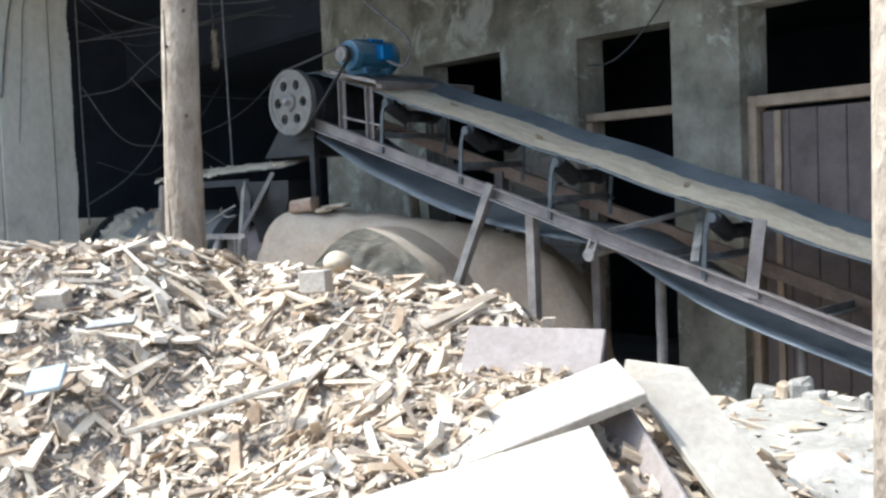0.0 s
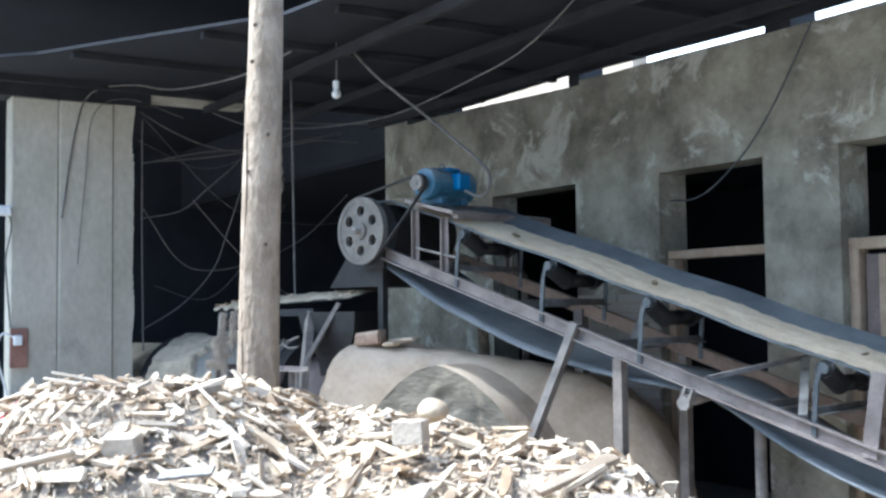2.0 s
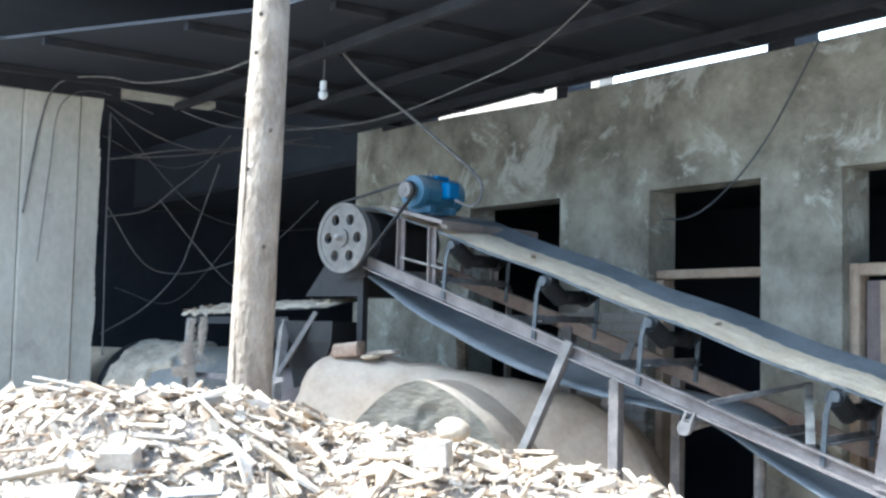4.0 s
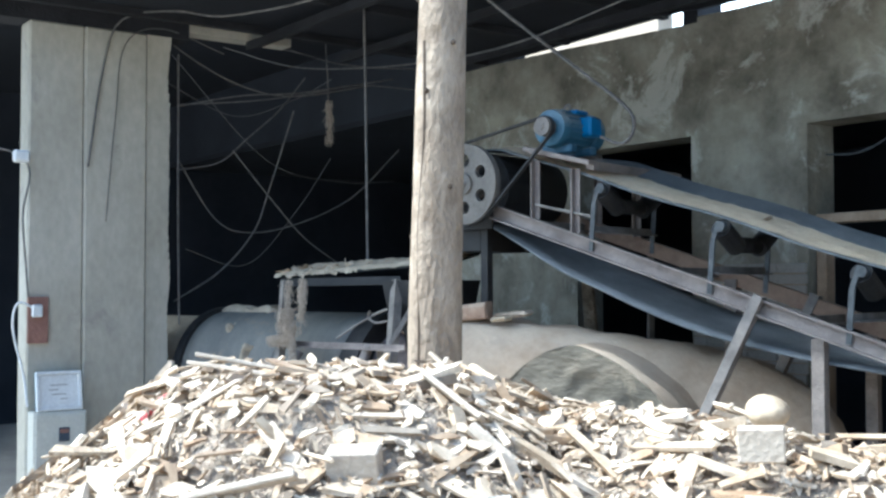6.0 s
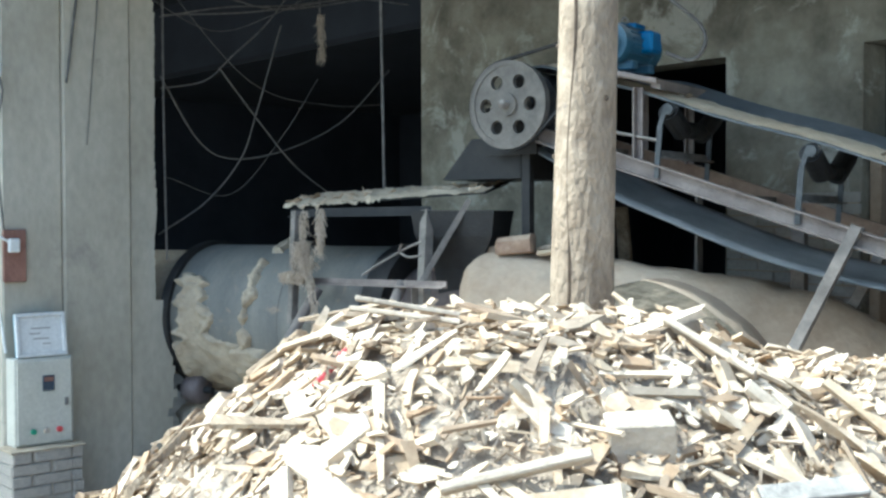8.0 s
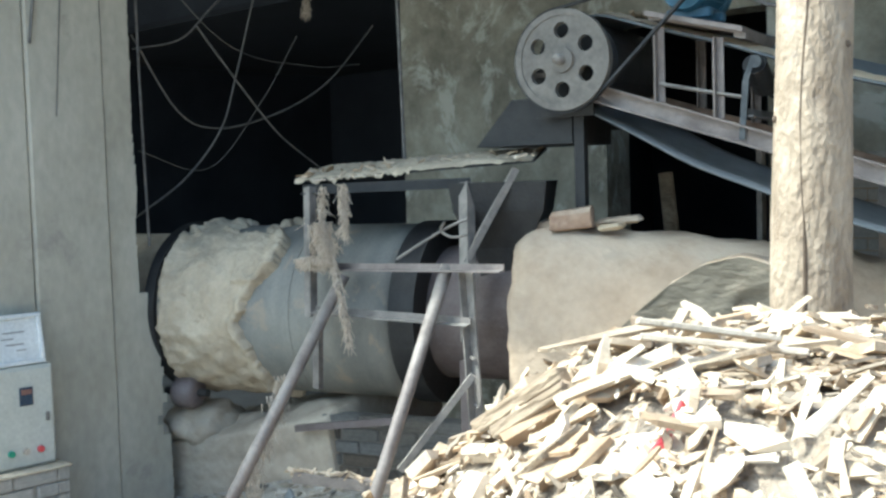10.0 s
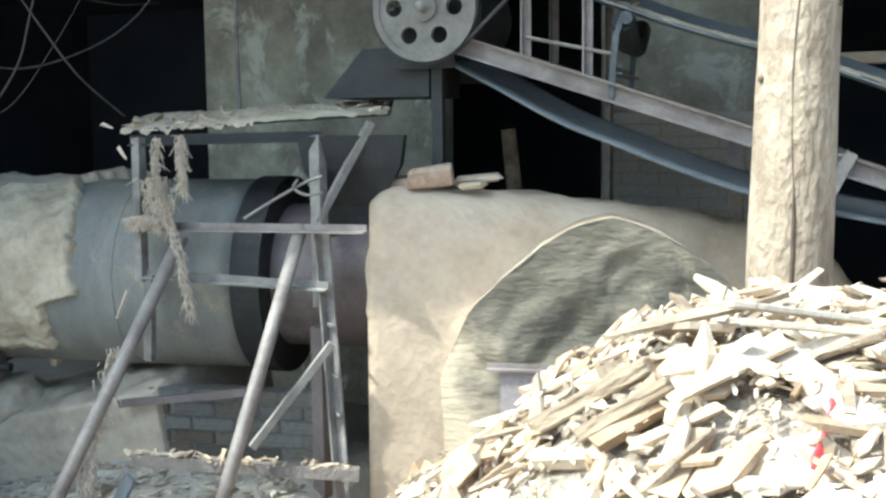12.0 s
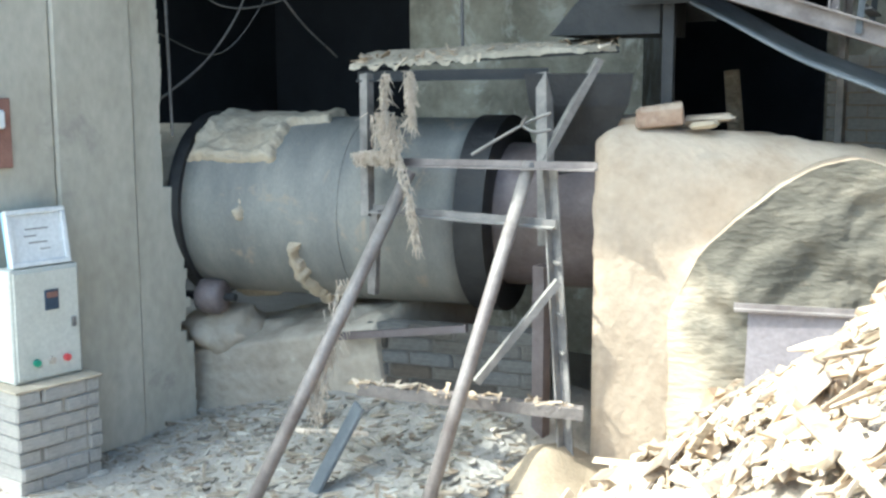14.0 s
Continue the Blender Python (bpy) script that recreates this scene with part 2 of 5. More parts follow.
def thing(name, m, label, category, group="", kind=""):
    ob = new(name)
    ob.empty_display_size = 0.1
    ob.matrix_world = m
    return tagged(ob, label, category, group, kind)


def box(bm, lo, hi, m=None, bevel=0.0, shear=None):
    v = [bm.verts.new((x, y, z)) for x in (lo[0], hi[0]) for y in (lo[1], hi[1]) for z in (lo[2], hi[2])]
    f = [bm.faces.new([v[i] for i in q]) for q in ((0, 1, 3, 2), (4, 6, 7, 5), (0, 4, 5, 1), (2, 3, 7, 6), (0, 2, 6, 4), (1, 5, 7, 3))]
    if bevel:
        e = list({e for q in f for e in q.edges})
        r = bmesh.ops.bevel(bm, geom=e, offset=bevel, segments=1, affect="EDGES")
        v = list({w for q in r["faces"] for w in q.verts} | {w for w in v if w.is_valid})
    for w in v:
        if shear:
            w.co.z += shear * w.co.x
        if m:
            w.co = m @ w.co
    return bm


def ring(bm, c, x, y, r, seg, wob=None):
    return [bm.verts.new(c + (x * math.cos(a) + y * math.sin(a)) * (r * (wob(a) if wob else 1)))
            for a in (2 * math.pi * i / seg for i in range(seg))]


def bridge(bm, a, b):
    n = len(a)
    for i in range(n):
        bm.faces.new((a[i], a[(i + 1) % n], b[(i + 1) % n], b[i]))


def rod(bm, p, q, r, r2=None, seg=10):
    p, q = Vector(p), Vector(q)
    z = (q - p).normalized()
    x = z.orthogonal().normalized()
    y = z.cross(x)
    a, b = ring(bm, p, x, y, r, seg), ring(bm, q, x, y, r if r2 is None else r2, seg)
    bridge(bm, a, b)
    bm.faces.new(a[::-1])
    bm.faces.new(b)
    return bm


def bar(bm, p, q, w, h, angle_iron=False):
    """A straight bar of section w (across) by h (up) from p to q; as an angle iron of two flanges."""
    p, q = Vector(p), Vector(q)
    d = (q - p)
    z = d.normalized()
    up = Vector((0, 0, 1)) if abs(z.z) < 0.9 else Vector((0, -1, 0))
    x = z.cross(up).normalized()
    y = x.cross(z)
    m = Matrix((x, y, z)).transposed().to_4x4()
    m.translation = p
    n = d.length
    if angle_iron:
        t = 0.008
        box(bm, (-w / 2, -h / 2, 0), (w / 2, -h / 2 + t, n), m)
        box(bm, (-w / 2, -h / 2 + t, 0), (-w / 2 + t, h / 2, n), m)
    else:
        box(bm, (-w / 2, -h / 2, 0), (w / 2, h / 2, n), m)
    return bm


def smooth_path(pts, n):
    """n + 1 points along a Catmull-Rom line through pts."""
    P = [Vector(p) for p in pts]
    P = [P[0] * 2 - P[1]] + P + [P[-1] * 2 - P[-2]]
    out = []
    k = len(P) - 3
    for i in range(n + 1):
        u = min(i / n * k, k - 1e-6)
        j, f = int(u), u - int(u)
        a, b, c, d = P[j:j + 4]
        out.append(0.5 * (2 * b + (c - a) * f + (2 * a - 5 * b + 4 * c - d) * f * f + (3 * b - a - 3 * c + d) * f ** 3))
    return out


def tube(bm, pts, r, n=24, seg=6):
    path = smooth_path(pts, n)
    prev = None
    for i, c in enumerate(path):
        z = (path[min(i + 1, n)] - path[max(i - 1, 0)]).normalized()
        x = z.orthogonal().normalized() if prev is None else (prev - z * prev.dot(z)).normalized()
        prev = x
        a = ring(bm, c, x, z.cross(x), r, seg)
        if i:
            bridge(bm, last, a)
        last = a
    return bm


def cable(name, pts, r, label, material=None):
    return tagged(part(name, tube(bmesh.new(), pts, r), material or M_CABLE, smooth=True), label, "cable", "hanging cables")


def grid_mesh(bm, nu, nv, f):
    v = [[bm.verts.new(f(i / nu, j / nv)) for j in range(nv + 1)] for i in range(nu + 1)]
    for i in range(nu):
        for j in range(nv):
            bm.faces.new((v[i][j], v[i + 1][j], v[i + 1][j + 1], v[i][j + 1]))
    return v


def nz(x, y=0, z=0, s=1.0):
    return noise.noise(Vector((x, y, z)) * s)


# ---- the setting ----
g = bmesh.new()
box(g, (-400, -400, -0.3), (400, 400, 0.0))
tagged(part("ground", g, M_GROUND), "trodden pale dusty earth strewn with wood bits", "ground", kind="structure")

EAVE = lambda x: -0.215 + (x + 3.33) * (1.0 if x < -3.33 else 0.58) - max(0.0, x + 1.5) * 0.27 - max(0.0, x - 0.1) * 0.22  # front edge of the main roof
WALL_Y, WALL_TOP = 3.5, 3.53


def wall_north():
    bm = bmesh.new()
    y0, y1 = WALL_Y, WALL_Y + 0.26
    heads = [(-3.05, -1.92, 2.77), (-1.0, -0.05, 2.75), (0.53, 1.55, 2.76)]
    x = -4.9
    for a, b, h in heads:
        box(bm, (x, y0, 0), (a, y1, WALL_TOP))
        box(bm, (a, y0, h), (b, y1, WALL_TOP))
        x = b
    box(bm, (x, y0, 0), (11, y1, WALL_TOP))
    return tagged(part("wall_north", bm, M_WALL), "stained unpainted plaster wall with open doorways", "wall", kind="structure")


wall_north()


def wall_strip(name, y0, y1, low, high, material, label, category):
    """A long flat piece along the wall between two broken lines of (x, z)."""
    bm = bmesh.new()
    out = low + high[::-1]
    a, c = [bm.verts.new((x, y0, z)) for x, z in out], [bm.verts.new((x, y1, z)) for x, z in out]
    bridge(bm, a, c)
    bm.faces.new(a[::-1])
    bm.faces.new(c)
    return tagged(part(name, bm, material), label, category, kind="structure")


wall_strip("wall_cap", 3.5, 3.76, [(-4.9, 3.531), (-1.97, 3.531)], [(-4.9, 3.64), (-4.0, 3.63), (-3.955, 3.594), (-3.2, 3.578), (-2.6, 3.552), (-1.97, 3.533)], M_WALL, "uneven plastered top course of the wall", "wall")
wall_strip("wall_cap", 3.5, 3.76, [(-1.86, 3.531), (0.0, 3.531)], [(-1.86, 3.566), (-1.5, 3.556), (-0.9, 3.553), (0.0, 3.539)], M_WALL, "uneven plastered top course of the wall", "wall")
wall_strip("fascia", 3.46, 3.492, [(-4.4, 3.592), (-3.955, 3.594), (-1.98, 3.622), (-1.84, 3.606), (-1.2, 3.596), (0.0, 3.574), (6.5, 3.574)], [(-4.4, 3.641), (6.5, 3.641)], M_BEAM, "board along the roof's edge, coloured dark for the shade there", "board")
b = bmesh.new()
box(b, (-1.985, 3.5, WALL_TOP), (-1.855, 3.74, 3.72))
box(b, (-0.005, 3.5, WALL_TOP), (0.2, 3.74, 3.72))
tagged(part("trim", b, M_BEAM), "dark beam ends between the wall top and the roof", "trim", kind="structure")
# glowing panel added so the sky past the wall shows white
m = bpy.data.materials.new("white_sky_glow")
m.use_nodes = True
m.node_tree.nodes["Principled BSDF"].inputs["Base Color"].default_value = (0.8, 0.8, 0.8, 1)
m.node_tree.nodes["Principled BSDF"].inputs["Emission Color"].default_value = (0.93, 0.97, 1.0, 1)
m.node_tree.nodes["Principled BSDF"].inputs["Emission Strength"].default_value = 0.75
b = bmesh.new()
box(b, (-120, 110, 0), (120, 111, 70))
tagged(part("backdrop", b, m), "glowing white panel for the sky beyond the wall top", "sky", kind="structure")
# added rooms behind and beside the wall, their unlit dark put into the colour
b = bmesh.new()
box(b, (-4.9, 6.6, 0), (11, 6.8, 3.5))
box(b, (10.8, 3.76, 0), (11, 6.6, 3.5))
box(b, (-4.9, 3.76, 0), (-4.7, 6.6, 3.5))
tagged(part("wall_rooms", b, M_DARK), "near-black inner wall of the unlit rooms behind the doorways", "wall", kind="structure")
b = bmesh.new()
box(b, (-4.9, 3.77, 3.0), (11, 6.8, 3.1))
tagged(part("ceiling_rooms", b, M_DARK), "near-black low ceiling of the unlit rooms behind", "ceiling", kind="structure")
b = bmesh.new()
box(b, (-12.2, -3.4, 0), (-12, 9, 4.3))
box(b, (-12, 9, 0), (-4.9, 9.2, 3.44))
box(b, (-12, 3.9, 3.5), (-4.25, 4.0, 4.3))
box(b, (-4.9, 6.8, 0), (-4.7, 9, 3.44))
tagged(part("wall_west", b, M_DARK), "near-black far wall of the unlit shed bay", "wall", kind="structure")


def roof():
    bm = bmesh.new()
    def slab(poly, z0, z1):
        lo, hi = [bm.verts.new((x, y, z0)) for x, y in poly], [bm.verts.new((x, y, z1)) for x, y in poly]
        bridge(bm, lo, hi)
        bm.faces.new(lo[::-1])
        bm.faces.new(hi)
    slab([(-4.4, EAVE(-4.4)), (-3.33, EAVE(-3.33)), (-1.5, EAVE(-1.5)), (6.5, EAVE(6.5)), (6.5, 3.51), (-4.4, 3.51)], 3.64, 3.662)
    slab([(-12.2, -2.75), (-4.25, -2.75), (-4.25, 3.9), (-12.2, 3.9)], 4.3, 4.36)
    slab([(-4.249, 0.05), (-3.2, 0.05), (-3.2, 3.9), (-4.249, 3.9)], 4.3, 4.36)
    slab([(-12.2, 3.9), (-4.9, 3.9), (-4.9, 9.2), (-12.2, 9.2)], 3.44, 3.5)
    return tagged(part("ceiling", bm, M_ROOF), "corrugated shed roof seen from below, coloured as dark as its shade", "roof", kind="structure")


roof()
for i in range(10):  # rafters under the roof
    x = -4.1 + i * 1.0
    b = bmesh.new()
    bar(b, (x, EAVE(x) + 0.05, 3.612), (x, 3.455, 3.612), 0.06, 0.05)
    tagged(part("rafter", b, M_BEAM), "timber rafter coloured dark for the shade under the roof", "rafter", "rafters", kind="structure")
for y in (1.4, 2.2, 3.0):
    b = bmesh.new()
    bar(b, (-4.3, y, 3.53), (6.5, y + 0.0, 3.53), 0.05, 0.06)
    tagged(part("purlin", b, M_BEAM), "timber purlin coloured dark for the shade under the roof", "purlin", "purlins", kind="structure")
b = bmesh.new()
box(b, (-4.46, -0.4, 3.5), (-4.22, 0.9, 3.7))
tagged(part("lintel", b, M_BEAM), "concrete beam over the pillar, coloured dark for the roof's shade", "beam", kind="structure")
b = bmesh.new()
box(b, (-4.4, 0.9, 3.56), (-4.25, 1.72, 3.68))
tagged(part("tie_beam", b, M_PILLAR), "short grey concrete tie beam beside the pillar", "beam", kind="structure")


def pillar():
    bm = bmesh.new()
    box(bm, (-4.41, -0.2, 0), (-4.21, 0.16, 3.5), bevel=0.012)
    box(bm, (-4.42, 0.161, 0), (-4.203, 0.59, 3.5), bevel=0.012)
    ob = part("pillar", bm, M_PILLAR)
    return tagged(ob, "pale grey plastered concrete pillar with a lighter stripe", "pillar", kind="structure")


pillar()


def stub_wall():
    """Thin wall beside the pillar, its lower edge broken away in brick steps."""
    bm = bmesh.new()
    rnd = random.Random(5)
    edge, z = [], 0.0
    while z < 3.5:
        h = 0.045 + 0.03 * rnd.random()
        if z < 0.42:
            e = 0.91
        elif z < 1.12:
            e = 0.85 + 0.07 * nz(z, 1, 0, 9) + 0.03 * rnd.random()
        elif z < 1.2:
            e = 0.80
        else:
            e = 0.752 + 0.02 * nz(z, 3, 0, 3)
        top = min(z + h, 3.5)
        edge += [(e, z), (e + 0.008 * rnd.random(), top)]
        z += h
    out = [(0.592, 0.0)] + edge + [(0.592, 3.5)]
    a = [bm.verts.new((-4.215, y, z)) for y, z in out]
    c = [bm.verts.new((-4.62, y, z)) for y, z in out]
    bridge(bm, a, c)
    bm.faces.new(a)
    bm.faces.new(c[::-1])
    return tagged(part("wall_stub", bm, M_PILLAR), "narrow plastered wall with a broken brick edge beside the drum", "wall", kind="structure")


stub_wall()


def plinth():
    """Low bench of mud plaster: an even front face, a dusty sloping top with slumped crust on it."""
    bm = bmesh.new()
    def f(u, v):
        x = -4.62 + 1.42 * u
        y0 = 0.985 + (x + 4.3) * 0.25 + 0.012 * nz(x, 0, 0, 4)
        fall = min(1.0, (1 - u) / 0.06)  # the broken east end
        h = (0.36 + 0.22 * (x + 4.32) + 0.012 * nz(x, 0, 3, 5)) * fall
        if v < 0.45:
            k = v / 0.45
            return Vector((x, y0 + 0.02 * k + 0.010 * nz(x, k, 1, 5) + 0.005 * nz(x, k, 4, 19), h * k))
        k = (v - 0.45) / 0.55
        rise = 0.10 * min(1.0, k * 2.2) ** 0.8
        lump = 0.055 * max(0.0, nz(x, k * 0.9, 5, 6)) + 0.018 * nz(x, k, 2, 17)
        return Vector((x, y0 + 0.02 + k * 0.85, h + (rise + lump * min(1.0, 6 * k)) * fall))
    grid_mesh(bm, 110, 70, f)
    return tagged(part("drum_plinth", bm, M_PLINTH, smooth=True), "low mud-plastered bench under the rotary drum, crusted on top", "plinth")


plinth()


def brick_block(name, m, nx, nz_, label, lx=0.215, lz=0.068, depth=0.11, seed=6, category="brick pier", material=None, joint=None):
    """Rough laid bricks, each a part, in running bond."""
    t = thing(name, m, label, category)
    bm = bmesh.new()
    box(bm, (0, 0, 0), (1, 1, 1), bevel=0.06)
    o = part("brick", bm, material or M_BRICK, t)
    me, first, rnd = o.data, True, random.Random(seed)
    for k in range(nz_):
        for i in range(nx + (k % 2)):
            w = lx
            x = i * (lx + 0.01) - (0.5 * lx if k % 2 else 0)
            if k % 2 and i in (0, nx):
                w = lx * 0.5 - 0.005
                x = 0 if i == 0 else x
            ob = o if first else new("brick", me)
            first = False
            ob.parent = t
            ob.matrix_basis = Matrix.Translation((x, rnd.uniform(-0.006, 0.006), k * lz)) @ pose(0, 0, 0, 0, 0, rnd.uniform(-1, 1)) @ Matrix.Diagonal((w, depth, lz - 0.008, 1))
    bm = bmesh.new()
    box(bm, (0.012, 0.014, 0.0), (nx * (lx + 0.01) - 0.02, depth + 0.02, nz_ * lz - 0.012))
    part("mortar", bm, joint or M_MUD, t)


brick_block("drum_pier", pose(-3.34, 1.27, 0, 0, 0, 17.7), 4, 9, "dusty sooty brick pier under the rotary drum", material=M_SOOTBRICK, joint=M_SOOTJOINT)
brick_block("wall_brickwork", pose(-1.90, 3.485, 0.62), 4, 19, "bare brickwork where the plaster has fallen off", depth=0.02, seed=8, category="brickwork")

# sunlit wall of the building next door, seen through the slit over the wall
b = bmesh.new()
box(b, (-16, 9.6, 0), (-8.0, 9.9, 9))
tagged(part("neighbour_wall", b, M_NEIGHBOUR), "sunlit tan wall of the building behind", "wall", kind="structure")


def doorway_timber():
    t = thing("door_frame", pose(0.53, 3.56, 0), "raw pale timber frame in the doorway", "door frame")
    for n, lo, hi in (("post", (0.0, 0, 0), (0.07, 0.1, 2.2)), ("post", (0.94, 0, 0), (1.01, 0.1, 2.2)), ("head", (0.07, 0, 2.13), (0.94, 0.1, 2.2))):
        b = bmesh.new()
        box(b, lo, hi, bevel=0.006)
        part(n, b, M_DOORWOOD, t)
    d = thing("door", pose(0.62, 3.6, 0), "dull red-brown boarded door, shut", "door")
    for i in range(4):
        b = bmesh.new()
        box(b, (0.205 * i, 0, 0.02), (0.205 * i + 0.2, 0.035, 2.1), bevel=0.005)
        part("board", b, M_DOOR, d)
    b = bmesh.new()
    box(b, (0.1, -0.02, 0.02), (0.15, -0.003, 2.1), bevel=0.005)
    part("batten", b, M_DOORWOOD, d)
    t = thing("transom", pose(-1.02, 3.56, 2.14), "raw timber transom bar across the doorway", "door frame")
    b = bmesh.new()
    box(b, (0.03, 0, 0), (0.96, 0.09, 0.06), bevel=0.006)
    part("bar", b, M_DOORWOOD, t)
    b = bmesh.new()
    box(b, (0.03, 0, -2.14), (0.10, 0.09, -0.005), bevel=0.006)
    part("post", b, M_DOORWOOD, t)


doorway_timber()

# ---- the pole and the heap ----


def pole():
    t = thing("timber_pole", pose(-0.035, 0.07, 0), "weathered round timber pole standing in the wood heap", "pole")
    bm = bmesh.new()
    last = None
    H = 4.6
    for i in range(47):
        z = H * i / 46
        c = Vector((0.012 * math.sin(z * 1.3), 0.010 * math.cos(z * 1.7), z))
        c += Vector((0.030, 0.008, 0)) * (z - 1.9)
        r = 0.098 - 0.010 * (z - 1.4)
        a = ring(bm, c, Vector((1, 0, 0)), Vector((0, 1, 0)), r, 28,
                 lambda a: 1 + 0.05 * nz(math.cos(a) * 1.2, math.sin(a) * 1.2, z * 1.5) + 0.025 * nz(math.cos(a) * 4, math.sin(a) * 4, z * 6))
        if last:
            bridge(bm, last, a)
        last = a
    part("trunk", bm, M_POLE, t, smooth=True)
    bm = bmesh.new()
    pts = []
    for k in range(9):
        z = 1.35 + k * 0.16
        a = radians(-78 + 5 * math.sin(k * 1.3))
        r = 0.093 - 0.010 * (z - 1.4)
        c = Vector((0.012 * math.sin(z * 1.3), 0.010 * math.cos(z * 1.7), z)) + Vector((0.030, 0.008, 0)) * (z - 1.9)
        pts.append(c + Vector((math.cos(a), math.sin(a), 0)) * r)
    tube(bm, pts, 0.0075, n=60)
    part("drying_crack", bm, M_CRACK, t, "long dark drying crack")
    rnd = random.Random(9)
    for k in range(10):
        z, a = 1.6 + 0.17 * k, radians(rnd.uniform(-150, 10))
        r = 0.099 - 0.010 * (z - 1.4)
        c = Vector((0.030 * (z - 1.9), 0, z)) + Vector((math.cos(a), math.sin(a), 0)) * r
        b = bmesh.new()
        bmesh.ops.create_icosphere(b, subdivisions=1, radius=0.011, matrix=Matrix.Translation(c))
        part("knot", b, M_CRACK, t)


pole()


def cone(x, y, cx, cy, top, flat, slope):
    return top - slope * max(0.0, math.hypot(x - cx, y - cy) - flat)


def seg_cone(x, y, a, b, ta, tb, flat, near, far):
    dx, dy = b[0] - a[0], b[1] - a[1]
    n = dx * dx + dy * dy
    u = min(1, max(0, ((x - a[0]) * dx + (y - a[1]) * dy) / n))
    d = math.hypot(x - a[0] - u * dx, y - a[1] - u * dy)
    s = far if (dx * (y - a[1]) - dy * (x - a[0])) > 0 else near
    return ta + (tb - ta) * u - s * max(0.0, d - flat)


def heap(x, y):
    h = max(cone(x, y, 0.35, -0.60, 1.488, 0.45, 0.78),
            seg_cone(x, y, (0.4, 0.0), (1.9, 0.45), 1.42, 1.28, 0.12, 0.50, 1.0),
            cone(x, y, 2.45, 0.02, 1.07, 0.28, 0.50),
            cone(x, y, 2.4, 1.9, 0.66, 0.55, 0.6))
    return h + 0.035 * nz(x, y, 0, 2.2) + 0.02 * nz(x, y, 7, 6)


def in_heap(rnd):
    """A random place on the heap, with its height and slope."""
    while True:
        x, y = rnd.uniform(-1.7, 4.3), rnd.uniform(-2.7, 2.7)
        z = heap(x, y)
        if y > 1.0 and math.hypot(x - 2.45, y - 1.75) < 0.9 and rnd.random() < 0.93:
            continue
        if z > 0.05:
            e = 0.05
            n = Vector((heap(x - e, y) - heap(x + e, y), heap(x, y - e) - heap(x, y + e), 2 * e)).normalized()
            return x, y, z, n


def mound():
    bm = bmesh.new()
    def f(u, v):
        x, y = -2.6 + 7.4 * u, -3.4 + 6.6 * v
        return Vector((x, y, max(-0.02, heap(x, y) - 0.03)))
    grid_mesh(bm, 120, 110, f)
    return tagged(part("wood_scrap_heap", bm, M_MOUND, smooth=True), "big heap of pale broken wood scraps", "wood heap", kind="stuff")


mound()


def chips(name, count, seed, place, label, material, lo=0.04, hi=0.2, tilt=0.35, lift=0.02, mix=(0.45, 0.85)):
    """One mesh of many broken pieces: tapered slivers, ragged flat shards and square-sawn sticks."""
    rnd = random.Random(seed)
    V, F = [], []
    for _ in range(count):
        x, y, z, n = place(rnd)
        k = rnd.random()
        L = lo + (hi - lo) * rnd.random() ** 2.4
        q = Vector((0, 0, 1)).rotation_difference(n) @ Euler((rnd.gauss(0, tilt), rnd.gauss(0, tilt), rnd.uniform(0, 6.283))).to_quaternion()
        c = Vector((x, y, z + rnd.uniform(-0.012, lift)))
        s = len(V)
        if k < mix[0]:
            W, T = L * rnd.uniform(0.05, 0.22) + 0.003, L * rnd.uniform(0.015, 0.06) + 0.003
            taper, skew = rnd.uniform(0.15, 0.8), rnd.uniform(-0.5, 0.5)
        elif k < mix[1]:
            T = L * rnd.uniform(0.025, 0.10) + 0.002
            W = L * rnd.uniform(0.25, 0.6)
            m = rnd.choice((5, 6, 7))
            out = []
            for i in range(m):
                a = 2 * math.pi * (i + rnd.uniform(-0.3, 0.3)) / m
                r = rnd.uniform(0.7, 1.1)
                out.append((math.cos(a) * L * 0.5 * r, math.sin(a) * W * 0.5 * r))
            for sz in (-1, 1):
                for px, py in out:
                    V.append(c + q @ Vector((px + sz * rnd.uniform(-1, 1) * T * 0.4, py + sz * rnd.uniform(-1, 1) * T * 0.4, sz * T / 2 + rnd.uniform(-1, 1) * T * 0.25)))
            F.append(tuple(s + i for i in reversed(range(m))))
            F.append(tuple(s + m + i for i in range(m)))
            for i in range(m):
                F.append((s + i, s + (i + 1) % m, s + m + (i + 1) % m, s + m + i))
            continue
        else:
            W, T = min(0.05, L * rnd.uniform(0.15, 0.4)), min(0.024, L * rnd.uniform(0.06, 0.22))
            taper, skew = rnd.uniform(0.8, 1.0), rnd.uniform(-0.1, 0.1)
        for i in (-1, 1):
            for j in (-1, 1):
                for m in (-1, 1):
                    w = W * (taper if i > 0 else 1) * rnd.uniform(0.8, 1.12)
                    V.append(c + q @ Vector((i * L / 2 * rnd.uniform(0.85, 1.08), j * w / 2 + skew * W * i, m * T / 2 * rnd.uniform(0.75, 1.15))))
        for a in ((0, 1, 3, 2), (4, 6, 7, 5), (0, 4, 5, 1), (2, 3, 7, 6), (0, 2, 6, 4), (1, 5, 7, 3)):
            F.append(tuple(s + k for k in a))
    me = bpy.data.meshes.new(name)
    me.from_pydata([tuple(v) for v in V], [], F)
    me.materials.append(material)
    return tagged(new(name, me), label, "wood scraps", kind="stuff")


